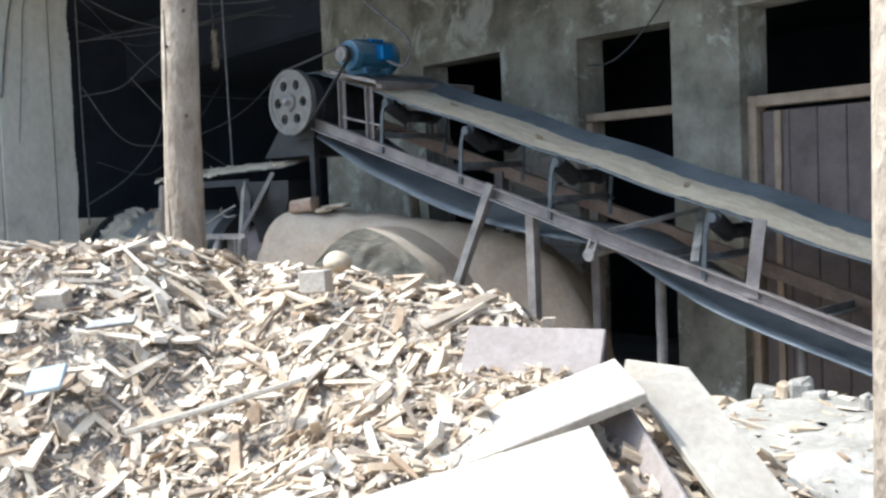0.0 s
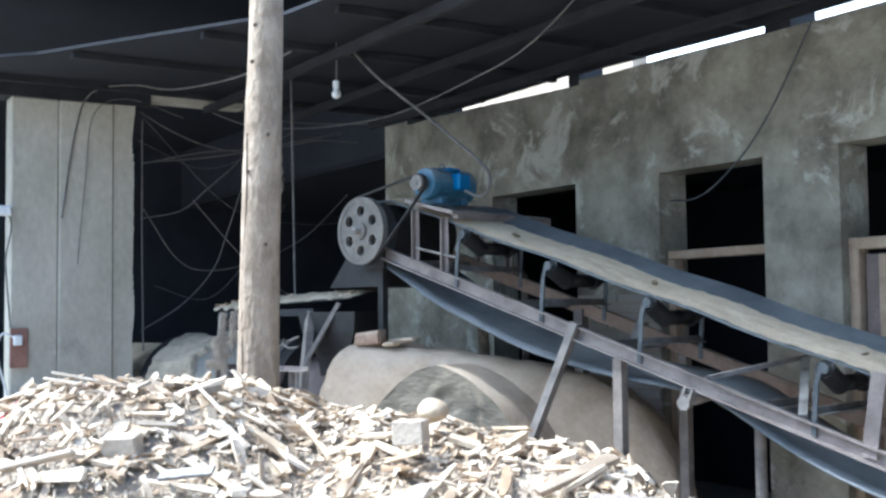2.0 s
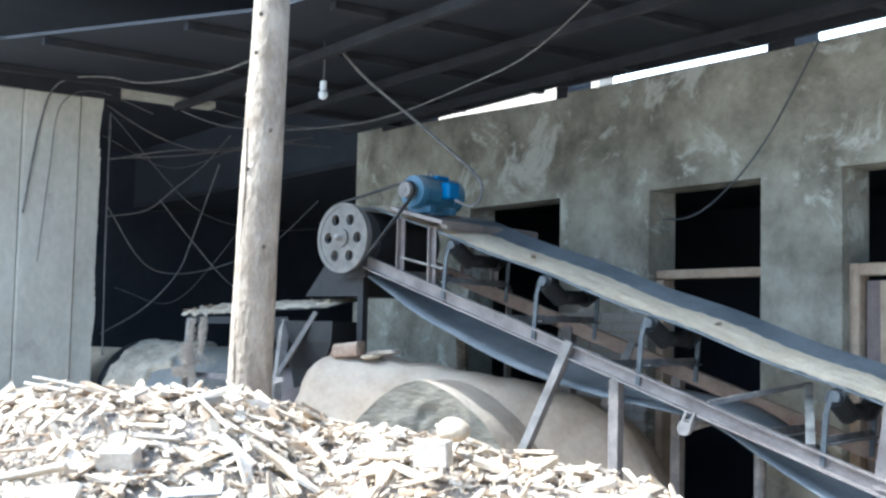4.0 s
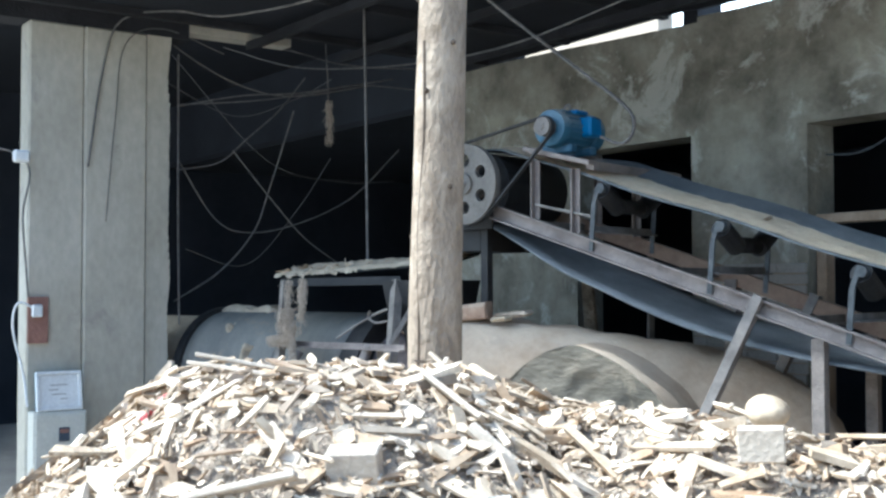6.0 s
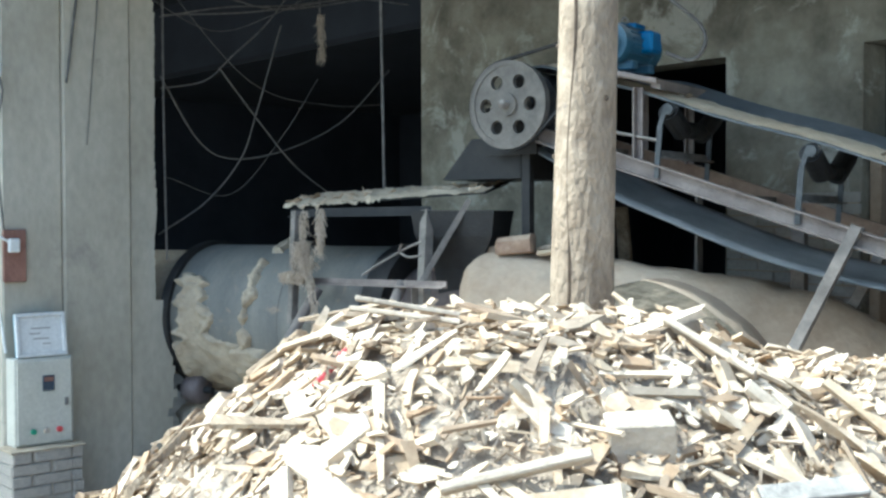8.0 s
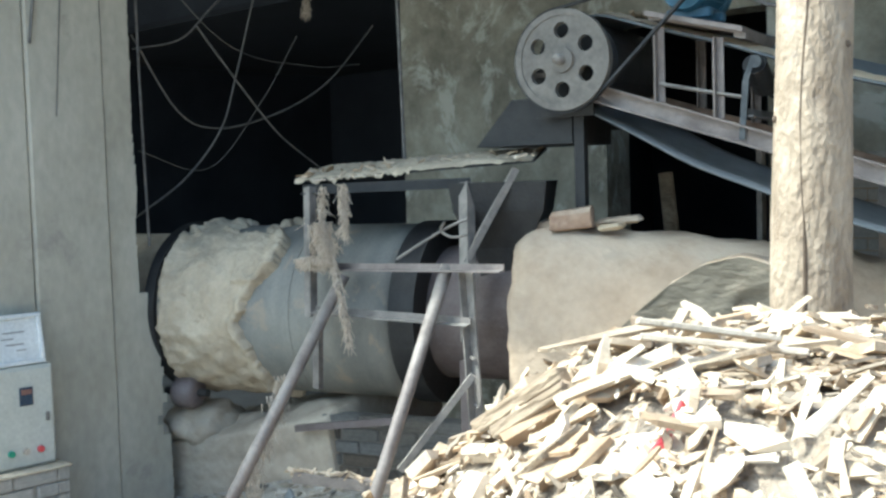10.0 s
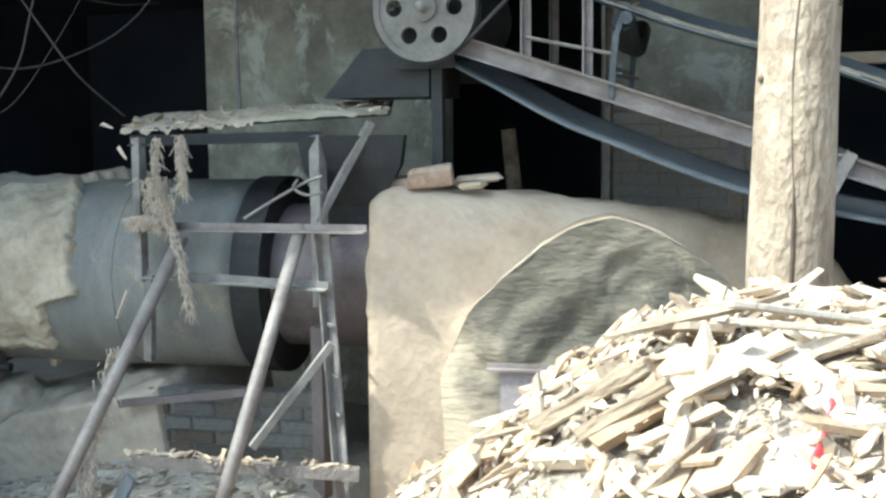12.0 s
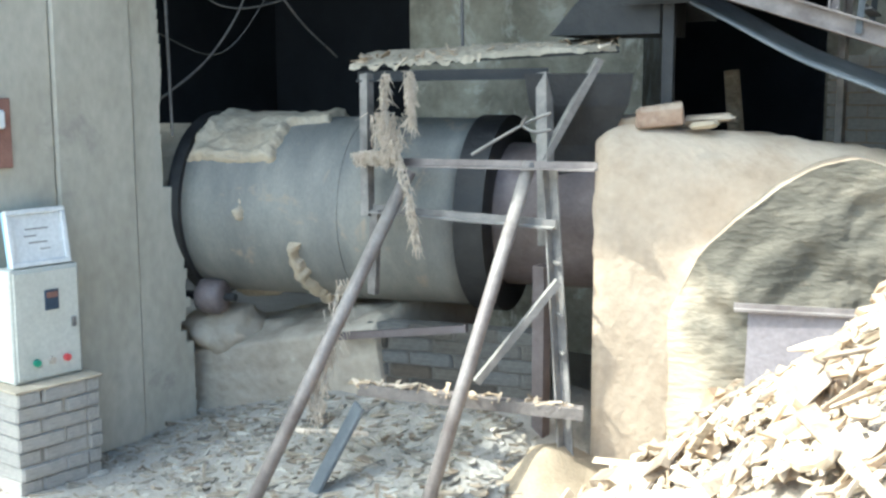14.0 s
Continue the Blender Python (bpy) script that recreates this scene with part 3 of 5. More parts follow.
chips("wood_crumbs", 42000, 21, in_heap, "fine crumbs and splinters between the wood scraps", M_CHIP, lo=0.010, hi=0.055, tilt=0.45, lift=0.014, mix=(0.4, 0.85))
chips("wood_slats", 900, 22, in_heap, "long pale broken slats and splinters on the heap", M_CHIP, lo=0.10, hi=0.32, tilt=0.15, lift=0.03, mix=(0.95, 0.95))
chips("wood_scraps", 15000, 1, in_heap, "countless pale splintered wood scraps and shards", M_CHIP, lo=0.025, hi=0.17, tilt=0.28, lift=0.02, mix=(0.34, 0.84))


def near_flank(rnd):
    while True:
        q = in_heap(rnd)
        if q[1] < 0.1 and q[0] < 2.3:
            return q


def west_flank(rnd):
    while True:
        q = in_heap(rnd)
        if -1.0 < q[0] < 0.5 and -1.35 < q[1] < -0.3:
            return q


chips("wood_shards", 420, 27, near_flank, "broad flat broken shards of pale board on the heap", M_CHIP, lo=0.06, hi=0.19, tilt=0.25, lift=0.035, mix=(0.0, 1.0))
chips("rotten_slats", 70, 28, west_flank, "rotten brown splintered slats on the heap's flank", M_ROUGHWOOD, lo=0.10, hi=0.32, tilt=0.12, lift=0.04, mix=(1.0, 1.0))


def rubble_place(rnd):
    while True:
        x, y = rnd.gauss(2.4, 0.6), rnd.gauss(1.9, 0.4)
        if math.hypot(x - 2.4, y - 1.9) > 0.42 or rnd.random() < 0.15:
            return x, y, heap(x, y), Vector((0, 0, 1))


chips("rubble_bits", 500, 2, rubble_place, "pale wood and mortar bits round the low rubble shelf", M_CHIP, lo=0.05, hi=0.2, tilt=0.2)


def bank(x, y):
    """Trodden litter banked up towards the bench and the brick pier."""
    k = max(0.0, min(1.0, (y - 0.25) / 0.95)) ** 1.4
    w = max(0.0, min(1.0, (x + 4.5) / 0.9))
    e = max(0.0, min(1.0, (-2.15 - x) / 0.35))
    return (0.03 + 0.22 * w) * k * e + 0.012 * nz(x, y, 3, 7) * k


def litter_bank():
    bm = bmesh.new()
    grid_mesh(bm, 70, 50, lambda u, v: Vector((-4.45 + 2.4 * u, 0.1 + 1.9 * v, bank(-4.45 + 2.4 * u, 0.1 + 1.9 * v) - 0.006)))
    tagged(part("litter_bank", bm, M_GROUND, smooth=True), "low bank of trodden dust and litter before the bench", "litter", kind="stuff")


litter_bank()


def ground_place(rnd):
    while True:
        x, y = rnd.uniform(-4.3, -1.0), rnd.uniform(-2.2, 1.35)
        if y < 0.96 + (x + 4.3) * 0.25 and heap(x, y) < 0.1:
            return x, y, max(0.0, bank(x, y)), Vector((0, 0, 1))


chips("ground_litter", 14000, 3, ground_place, "grey and pale wood bits trodden into the ground", M_LITTER, lo=0.02, hi=0.13, tilt=0.16, lift=0.0)


def cap():
    """Pale hardened crust on the low shelf beside the heap."""
    bm = bmesh.new()
    def f(u, v):
        a, r = 2 * math.pi * u, 0.02 + 0.95 * v
        x, y = 2.45 + r * math.cos(a) * 1.1, 1.75 + r * math.sin(a)
        return Vector((x, y, heap(x, y) + 0.012 + 0.01 * nz(x, y, 2, 9)))
    grid_mesh(bm, 48, 14, f)
    tagged(part("rubble_shelf", bm, M_RUBBLE, smooth=True), "low shelf of pale hardened mortar and rubble", "rubble", kind="stuff")


cap()


def rubble_chunks():
    rnd = random.Random(31)
    for i in range(16):
        a = radians(rnd.uniform(60, 165))
        x, y = 2.45 + 0.78 * math.cos(a) * rnd.uniform(0.9, 1.15), 1.78 + 0.50 * math.sin(a) * rnd.uniform(0.85, 1.1)
        w, d, h = rnd.uniform(0.06, 0.14), rnd.uniform(0.05, 0.09), rnd.uniform(0.05, 0.10)
        bm = bmesh.new()
        box(bm, (-w / 2, -d / 2, -h / 2), (w / 2, d / 2, h / 2), bevel=0.014)
        for v in bm.verts:
            v.co *= rnd.uniform(0.85, 1.12)
        ob = part("rubble_chunk", bm, M_RUBBLE if rnd.random() < 0.7 else M_OFFCUT)
        ob.matrix_world = pose(x, y, heap(x, y) + h * 0.42, rnd.uniform(-12, 12), rnd.uniform(-12, 12), rnd.uniform(0, 180))
        tagged(ob, "pale broken chunk of masonry on the low shelf", "rubble", "rubble chunks")


rubble_chunks()


def offcut_mesh(k, rnd):
    bm = bmesh.new()
    if k % 7 == 6:  # a slice of a branch
        r, h = rnd.uniform(0.025, 0.05), rnd.uniform(0.06, 0.16)
        a = ring(bm, Vector((-h / 2, 0, 0)), Vector((0, 1, 0)), Vector((0, 0, 1)), r, 14, lambda t: 1 + 0.12 * nz(math.cos(t), math.sin(t), k))
        c = ring(bm, Vector((h / 2, 0, 0)), Vector((0, 1, 0)), Vector((0, 0, 1)), r * 0.95, 14, lambda t: 1 + 0.12 * nz(math.cos(t), math.sin(t), k))
        bridge(bm, a, c)
        bm.faces.new(a[::-1])
        bm.faces.new(c)
    else:
        L, W, T = ((0.11, 0.07, 0.05), (0.26, 0.05, 0.022), (0.40, 0.035, 0.02), (0.17, 0.10, 0.03), (0.32, 0.075, 0.018), (0.09, 0.06, 0.055))[k % 7]
        j = lambda: rnd.uniform(0.86, 1.1)
        n = 3
        rows = []
        for i in range(n + 1):
            x = L * (i / n - 0.5)
            w, t, o = W * j() * (rnd.uniform(0.4, 1) if i in (0, n) and L > 0.2 else 1), T * j(), W * rnd.uniform(-0.12, 0.12)
            rows.append([bm.verts.new((x + rnd.uniform(-0.01, 0.01), o + sy * w / 2, sz * t / 2)) for sy, sz in ((-1, -1), (1, -1), (1, 1), (-1, 1))])
            if i:
                bridge(bm, rows[-2], rows[-1])
        bm.faces.new(rows[0][::-1])
        bm.faces.new(rows[-1])
    bmesh.ops.recalc_face_normals(bm, faces=bm.faces[:])
    me = bpy.data.meshes.new("wood_offcut")
    bm.to_mesh(me)
    bm.free()
    me.materials.append(M_OFFCUT)
    return me


OFFCUT_LABEL = ("small square block of pale sawn wood on the heap", "short flat strip of pale sawn wood on the heap",
                "long thin wooden stick lying on the heap", "flat broken piece of pale board on the heap",
                "thin pale wooden slat lying on the heap", "squarish wooden end block on the heap", "short round slice of branch on the heap")


def offcuts(count):
    rnd = random.Random(11)
    meshes = [offcut_mesh(k, rnd) for k in range(21)]
    for i in range(count):
        x, y, z, n = in_heap(rnd)
        if z < 0.25 or math.hypot(x, y) < 0.2:
            continue
        k = rnd.randrange(21) if rnd.random() < 0.6 else rnd.choice((1, 2, 4, 8, 9, 11, 15, 16, 18))
        ob = new("wood_offcut", meshes[k])
        q = Vector((0, 0, 1)).rotation_difference(n) @ Euler((rnd.gauss(0, 0.3), rnd.gauss(0, 0.28), rnd.uniform(0, 6.283))).to_quaternion()
        s = rnd.uniform(0.4, 0.85) * (0.55 if y < -0.45 else 1)
        ob.matrix_world = Matrix.LocRotScale(Vector((x, y, z + 0.022)), q, (s, s, s))
        tagged(ob, OFFCUT_LABEL[k % 7], "offcut", "offcuts on the heap")


offcuts(340)


def plank(name, a, b, width_dir, width, thick, material, label):
    """A board from a to b, its width along width_dir."""
    a, b = Vector(a), Vector(b)
    x = (b - a).normalized()
    y = Vector(width_dir)
    y = (y - x * y.dot(x)).normalized()
    z = x.cross(y)
    m = Matrix((x, y, z)).transposed().to_4x4()
    m.translation = a
    bm = bmesh.new()
    box(bm, (0, 0, -thick / 2), ((b - a).length, width, thick / 2), bevel=min(0.004, thick / 5))
    ob = part(name, bm, material)
    ob.matrix_world = m
    return tagged(ob, label, "board", "boards on the heap")


plank("broken_board", (2.22, 0.18, 1.235), (2.60, 0.46, 1.225), (0.13, -0.06, -0.16), 0.30, 0.02, M_BOARD_GREY, "grey-brown board leaning on its edge in the heap")
plank("sawn_plank", (2.40, -0.72, 0.83), (2.86, 0.26, 1.17), (0.28, -0.12, -0.10), 0.23, 0.035, M_BOARD, "thick pale sawn plank lying up the heap")
plank("sawn_plank", (2.47, -0.70, 0.815), (2.80, 0.05, 1.075), (0.28, -0.12, -0.12), 0.26, 0.016, M_BOARD, "thin pale board under the thick plank")
plank("plywood_sheet", (2.72, -0.78, 0.86), (3.10, -0.06, 1.06), (0.35, -0.15, -0.18), 0.42, 0.02, M_BOARD, "large bright plywood sheet lying on the heap")
plank("leaning_slab", (2.86, 0.32, 1.10), (3.50, 0.16, 0.72), (0.25, 0.55, 0.0), 0.2, 0.03, M_SLAB, "tan dusty slab sloping down from the heap")
# Dark grey board put in to stand for the shaded hollow under the plank.
plank("grey_slab", (2.93, 0.22, 1.085), (3.54, 0.02, 0.735), (-0.2, -0.3, -0.85), 0.32, 0.02, M_BOARD_GREY, "grey board standing on edge, dark for the shade under the plank")
plank("short_board", (2.52, 0.62, 1.10), (2.72, 0.72, 1.08), (0.06, -0.03, -0.1), 0.09, 0.02, M_BOARD, "short bright board end standing in the heap")
plank("long_slat", (1.62, -0.82, 0.93), (2.02, -0.35, 1.10), (0.3, -0.25, 0.05), 0.045, 0.02, M_BOARD, "long pale slat lying on the heap")
plank("weathered_stick", (0.43, -0.99, 1.408), (0.69, -0.69, 1.478), (0.1, -0.1, 0.03), 0.022, 0.014, M_DOORWOOD, "long brown weathered slat on top of the heap")
plank("pale_slat", (0.09, -0.90, 1.556), (0.27, -0.72, 1.515), (0.1, -0.09, 0.03), 0.022, 0.012, M_BOARD, "thin pale slat jutting from the heap's crest")
plank("pale_slat", (0.12, -0.93, 1.535), (0.36, -0.79, 1.508), (0.1, -0.15, 0.03), 0.03, 0.012, M_BOARD, "thin pale slat jutting from the heap's crest")
plank("pale_slat", (0.72, -0.51, 1.512), (0.93, -0.47, 1.405), (0.1, -0.09, 0.06), 0.035, 0.016, M_BOARD, "thin pale slat sloping down the heap")
plank("pale_slat", (0.79, -1.235, 1.262), (0.97, -1.035, 1.325), (0.06, -0.08, 0.05), 0.035, 0.018, M_BOARD, "long bright slat lying low on the heap")
plank("square_block", (0.93, -0.945, 1.322), (1.015, -0.85, 1.328), (-0.08, 0.07, 0.02), 0.08, 0.085, M_BOARD, "large bright square-sawn block on the heap")
plank("block_end", (0.785, -1.005, 1.385), (0.80, -1.02, 1.30), (0.04, 0.04, 0.0), 0.045, 0.03, M_BOARD, "pale flat block end lying down the slope")
plank("plywood_scrap", (0.74, -0.86, 1.41), (0.86, -0.83, 1.36), (0.05, -0.06, -0.06), 0.10, 0.012, M_DOORWOOD, "light brown panel scrap in the heap")
plank("rough_plank", (-0.19, -1.00, 1.345), (0.0, -0.975, 1.465), (0.02, -0.05, 0.02), 0.035, 0.03, M_ROUGHWOOD, "splintered brown weathered plank on the heap's flank")
plank("rough_plank", (-0.08, -1.08, 1.365), (0.055, -1.045, 1.455), (0.02, -0.05, 0.02), 0.03, 0.025, M_ROUGHWOOD, "splintered brown weathered plank on the heap's flank")
plank("rough_plank", (-0.34, -0.80, 1.275), (-0.12, -0.86, 1.41), (0.02, -0.05, 0.02), 0.04, 0.02, M_ROUGHWOOD, "dark weathered plank end at the heap's edge")
plank("rough_plank", (0.30, -0.42, 1.49), (0.62, -0.62, 1.52), (0.1, 0.2, 0.0), 0.045, 0.02, M_ROUGHWOOD, "thin brown weathered board on top of the heap")
plank("white_block", (1.37, 0.0, 1.365), (1.46, 0.07, 1.37), (0.05, -0.08, 0.0), 0.08, 0.085, M_BOARD, "bright square-sawn wooden block on top of the heap")
plank("steel_profile", (1.15, -0.80, 1.265), (1.27, -0.655, 1.285), (0.08, -0.08, -0.06), 0.05, 0.014, M_STEEL, "short grey metal profile among the wood")


def punched_strip():
    t = thing("punched_strip", Matrix.Translation((0.60, -1.125, 1.300)) @ Matrix(((0.55, 0.62, 0.56, 0), (0.20, -0.76, 0.62, 0), (-0.81, 0.20, 0.55, 0), (0, 0, 0, 1))),
              "punched grey metal strip lying on the heap", "metal strip")
    for y in (-0.019, 0.014):
        b = bmesh.new()
        box(b, (0, y, -0.002), (0.12, y + 0.006, 0.004))
        part("edge", b, M_STEEL, t)
    for i in range(8):
        b = bmesh.new()
        box(b, (0.002 + 0.0155 * i, -0.0128, -0.002), (0.009 + 0.0155 * i, 0.0138, 0.003))
        part("web", b, M_STEEL, t)


punched_strip()
plank("blue_board", (1.30, -1.05, 1.13), (1.38, -0.95, 1.15), (0.1, -0.1, -0.1), 0.12, 0.02, M_FADED, "faded blue-grey board end in the heap")


def log_slice():
    bm = bmesh.new()
    n = Vector((0.62, -0.70, 0.35)).normalized()
    x = n.orthogonal().normalized()
    y = n.cross(x)
    c = Vector((1.61, -0.07, 1.10))
    wob = lambda a: 1 + 0.07 * nz(math.cos(a), math.sin(a), 4)
    a = ring(bm, c - n * 0.10, x, y, 0.098, 24, wob)
    d = ring(bm, c + n * 0.045, x, y, 0.102, 24, wob)
    e = ring(bm, c + n * 0.052, x, y, 0.096, 24, wob)
    bridge(bm, a, d)
    bridge(bm, d, e)
    bm.faces.new(a[::-1])
    bm.faces.new(e)
    tagged(part("log_slice", bm, M_LOG), "thick pale round slice of a log in the heap", "log slice")


log_slice()


def root_lump():
    bm = bmesh.new()
    bmesh.ops.create_icosphere(bm, subdivisions=3, radius=0.058)
    for v in bm.verts:
        v.co *= 1 + 0.25 * nz(v.co.x, v.co.y, v.co.z, 14)
        v.co.z *= 0.75
    ob = part("root_lump", bm, M_LOG, smooth=True)
    ob.location = (1.33, 0.16, 1.43)
    tagged(ob, "rounded pale lump of wood on the heap", "wood lump")


root_lump()

b = bmesh.new()
grid_mesh(b, 8, 14, lambda u, v: Vector((0.285 + 0.014 * u + 0.006 * math.sin(v * 6), -1.08 - 0.085 * v + 0.01 * u, 1.462 - 0.075 * v + 0.006 * math.sin(u * 5 + v * 8))))
o = part("red_rag", b, M_RED, smooth=True)
o.modifiers.new("thick", "SOLIDIFY").thickness = 0.004
tagged(o, "crumpled bright red plastic rag in the heap", "rag")
plank("red_packet", (-0.75, -0.78, 0.93), (-0.66, -0.72, 0.95), (0.04, -0.07, 0.02), 0.06, 0.025, M_REDBOARD, "small dull red packet at the heap's edge")


# ---- the mud furnace ----
def furnace():
    t = thing("mud_furnace", pose(-2.12, 1.36, 0), "large mud-plastered brick furnace beside the drum", "furnace")
    bx, by = Vector((0.883, 0.469, 0)), Vector((-0.469, 0.883, 0))
    def spow(v, p):
        return math.copysign(abs(v) ** p, v)
    bm = bmesh.new()
    N, K = 60, 44
    v0 = None
    for i in range(N + 1):
        u = i / N
        s = 2.42 * u
        end = 1.0 if s < 1.65 else math.sqrt(max(0.0, 1 - ((s - 1.65) / 0.79) ** 2))
        top = (1.59 - 0.045 * s - 0.075 * max(0.0, s - 0.25) + 0.025 * nz(s, 0, 1, 2.5)) * (0.35 + 0.65 * end)
        if s < 0.12:
            top -= 0.07 * (1 - s / 0.12) ** 2
        half = 0.52 * (0.45 + 0.55 * end)
        row = []
        for k in range(K + 1):
            a = math.pi * k / K
            y = 0.52 - half * spow(math.cos(a), 0.55)
            y += 0.24 * max(0.0, min(1.0, (s - 1.0) / 0.55)) * max(0.0, min(1.0, (0.6 - y) / 0.5))
            z = top * abs(math.sin(a)) ** 0.50
            n = 0.018 * nz(s, y, z, 5) + 0.010 * nz(s, y, z, 14)
            row.append(bm.verts.new(bx * (s + n) + by * (y + n) + Vector((0, 0, max(0.0, z + n) if 0 < k < K else 0))))
        if v0:
            for k in range(K):
                bm.faces.new((v0[k], row[k], row[k + 1], v0[k + 1]))
        else:
            bm.faces.new(row)
        v0 = row
    bm.faces.new(v0[::-1])
    part("body", bm, M_MUD, t, smooth=True)

    # the arched stoke front, standing proud of the body
    ax, ay = Vector((0.911, 0.413, 0)), Vector((-0.413, 0.911, 0))
    def arch(a, sc=1.0):
        """Outline of the arch: up one side, over, and down the other; a from 0 to 1."""
        zf, r = 0.74, 0.72
        if a < 0.2:
            x, z = -r, zf * a / 0.2
        elif a > 0.8:
            x, z = r, zf * (1 - a) / 0.2
        else:
            w = math.pi * (1 - (a - 0.2) / 0.6)
            x, z = r * math.copysign(abs(math.cos(w)) ** 1.3, math.cos(w)), zf + r * abs(math.sin(w)) ** 1.3
        wob = 1 + 0.015 * nz(x, z, 0, 6)
        return 1.04 + x * sc * wob, max(0.0, (z - 0.6) * sc * wob + 0.6) if z > 0.05 else 0.0
    def sink(x, z):
        """The low side of the arch runs out into the mud of the body."""
        return 0.085 * max(0.0, min(1.0, (0.85 - x) / 0.5)) * max(0.0, min(1.0, (1.3 - z) / 0.4))
    bm = bmesh.new()
    rows = []
    for y, sc in ((0.75, 0.97), (0.4, 0.99), (0.05, 1.0), (-0.068, 1.0)):
        row = []
        for k in range(61):
            x, z = arch(k / 60, sc)
            n = 0.012 * nz(x, z, y, 7)
            row.append(bm.verts.new(ax * x + ay * (y + n + sink(x, z)) + Vector((0, 0, z + (n if z else 0)))))
        if rows:
            for k in range(60):
                bm.faces.new((rows[-1][k], row[k], row[k + 1], rows[-1][k + 1]))
        rows.append(row)
    part("arch_lip", bm, M_MUD, t, smooth=True)
    bm = bmesh.new()
    def f(u, v):
        x, z = arch(u, 1.0)
        c = Vector((1.04, 0.0, 0.62))
        px, pz = c.x + (x - c.x) * v, c.z + (z - c.z) * v
        n = 0.035 * nz(px, pz, 0, 5) + 0.02 * nz(px, pz, 5, 13) + 0.010 * nz(px, pz, 2, 30)
        return ax * px + ay * (-0.068 + sink(px, pz) * (v ** 3) + n * min(1, 6 * (1 - v)) + 0.03 * (1 - v)) + Vector((0, 0, pz))
    grid_mesh(bm, 90, 30, f)
    part("arch_face", bm, M_CHAR, t, "rough smoke-stained clay face of the arch", smooth=True)


furnace()


def stone(name, c, size, rz, material, label, seed):
    bm = bmesh.new()
    box(bm, tuple(-s / 2 for s in size), tuple(s / 2 for s in size), bevel=0.018)
    rnd = random.Random(seed)
    for v in bm.verts:
        v.co *= rnd.uniform(0.88, 1.1)
    ob = part(name, bm, material)
    ob.matrix_world = pose(*c, 4, -5, rz)
    tagged(ob, label, "brick", "bricks on the furnace")


stone("loose_brick", (-2.02, 1.745, 1.612), (0.21, 0.13, 0.10), 30, M_FIREBRICK, "dusty loose brick lying on top of the furnace", 1)
stone("flat_stone", (-1.88, 1.93, 1.60), (0.22, 0.14, 0.03), 25, M_MUD, "flat dusty stone lying on top of the furnace", 2)
stone("mud_lump", (-2.36, 1.72, 1.50), (0.17, 0.16, 0.13), 20, M_MUDCAKE, "crumbling lump of dried mud where the neck enters the furnace", 5)
stone("mud_lump", (-2.52, 1.66, 1.495), (0.15, 0.10, 0.05), 12, M_FIREBRICK, "dusty half brick lying on the drum's neck", 6)
stone("mud_lump", (-2.22, 1.80, 1.535), (0.22, 0.2, 0.14), 28, M_MUD, "rounded lump of mud plaster at the furnace corner", 7)
stone("flat_stone", (-1.84, 1.80, 1.575), (0.13, 0.09, 0.03), 10, M_CHAR, "flat sooty stone lying on top of the furnace", 3)

plank("metal_sheet", (-1.20, 0.83, 0.985), (-0.72, 1.03, 0.975), (0.02, -0.04, -1.0), 0.97, 0.006, M_SHEET, "mauve-grey metal sheet standing before the furnace")
b = bmesh.new()
bar(b, (-1.24, 0.80, 1.0), (-0.6, 1.08, 0.99), 0.03, 0.025, True)
tagged(part("steel_bar", b, M_RAIL), "rusty angle bar along the metal sheet's top", "bar")


b = bmesh.new()
rod(b, (-2.14, 2.75, 1.82), (-1.94, 2.75, 0.0), 0.04, 0.055, 12)
tagged(part("timber_prop", b, M_ROUGHWOOD, smooth=True), "leaning brown timber prop behind the furnace", "prop")
b = bmesh.new()
bar(b, (-1.57, 2.72, 2.05), (-1.57, 2.72, 0.0), 0.05, 0.05, True)
tagged(part("steel_prop", b, M_STEEL), "upright angle-iron prop behind the furnace", "prop")


# ---- the rotary drum ----
DRUM_M = pose(-3.75, 1.455, 1.13, 0, 0, 17.7)


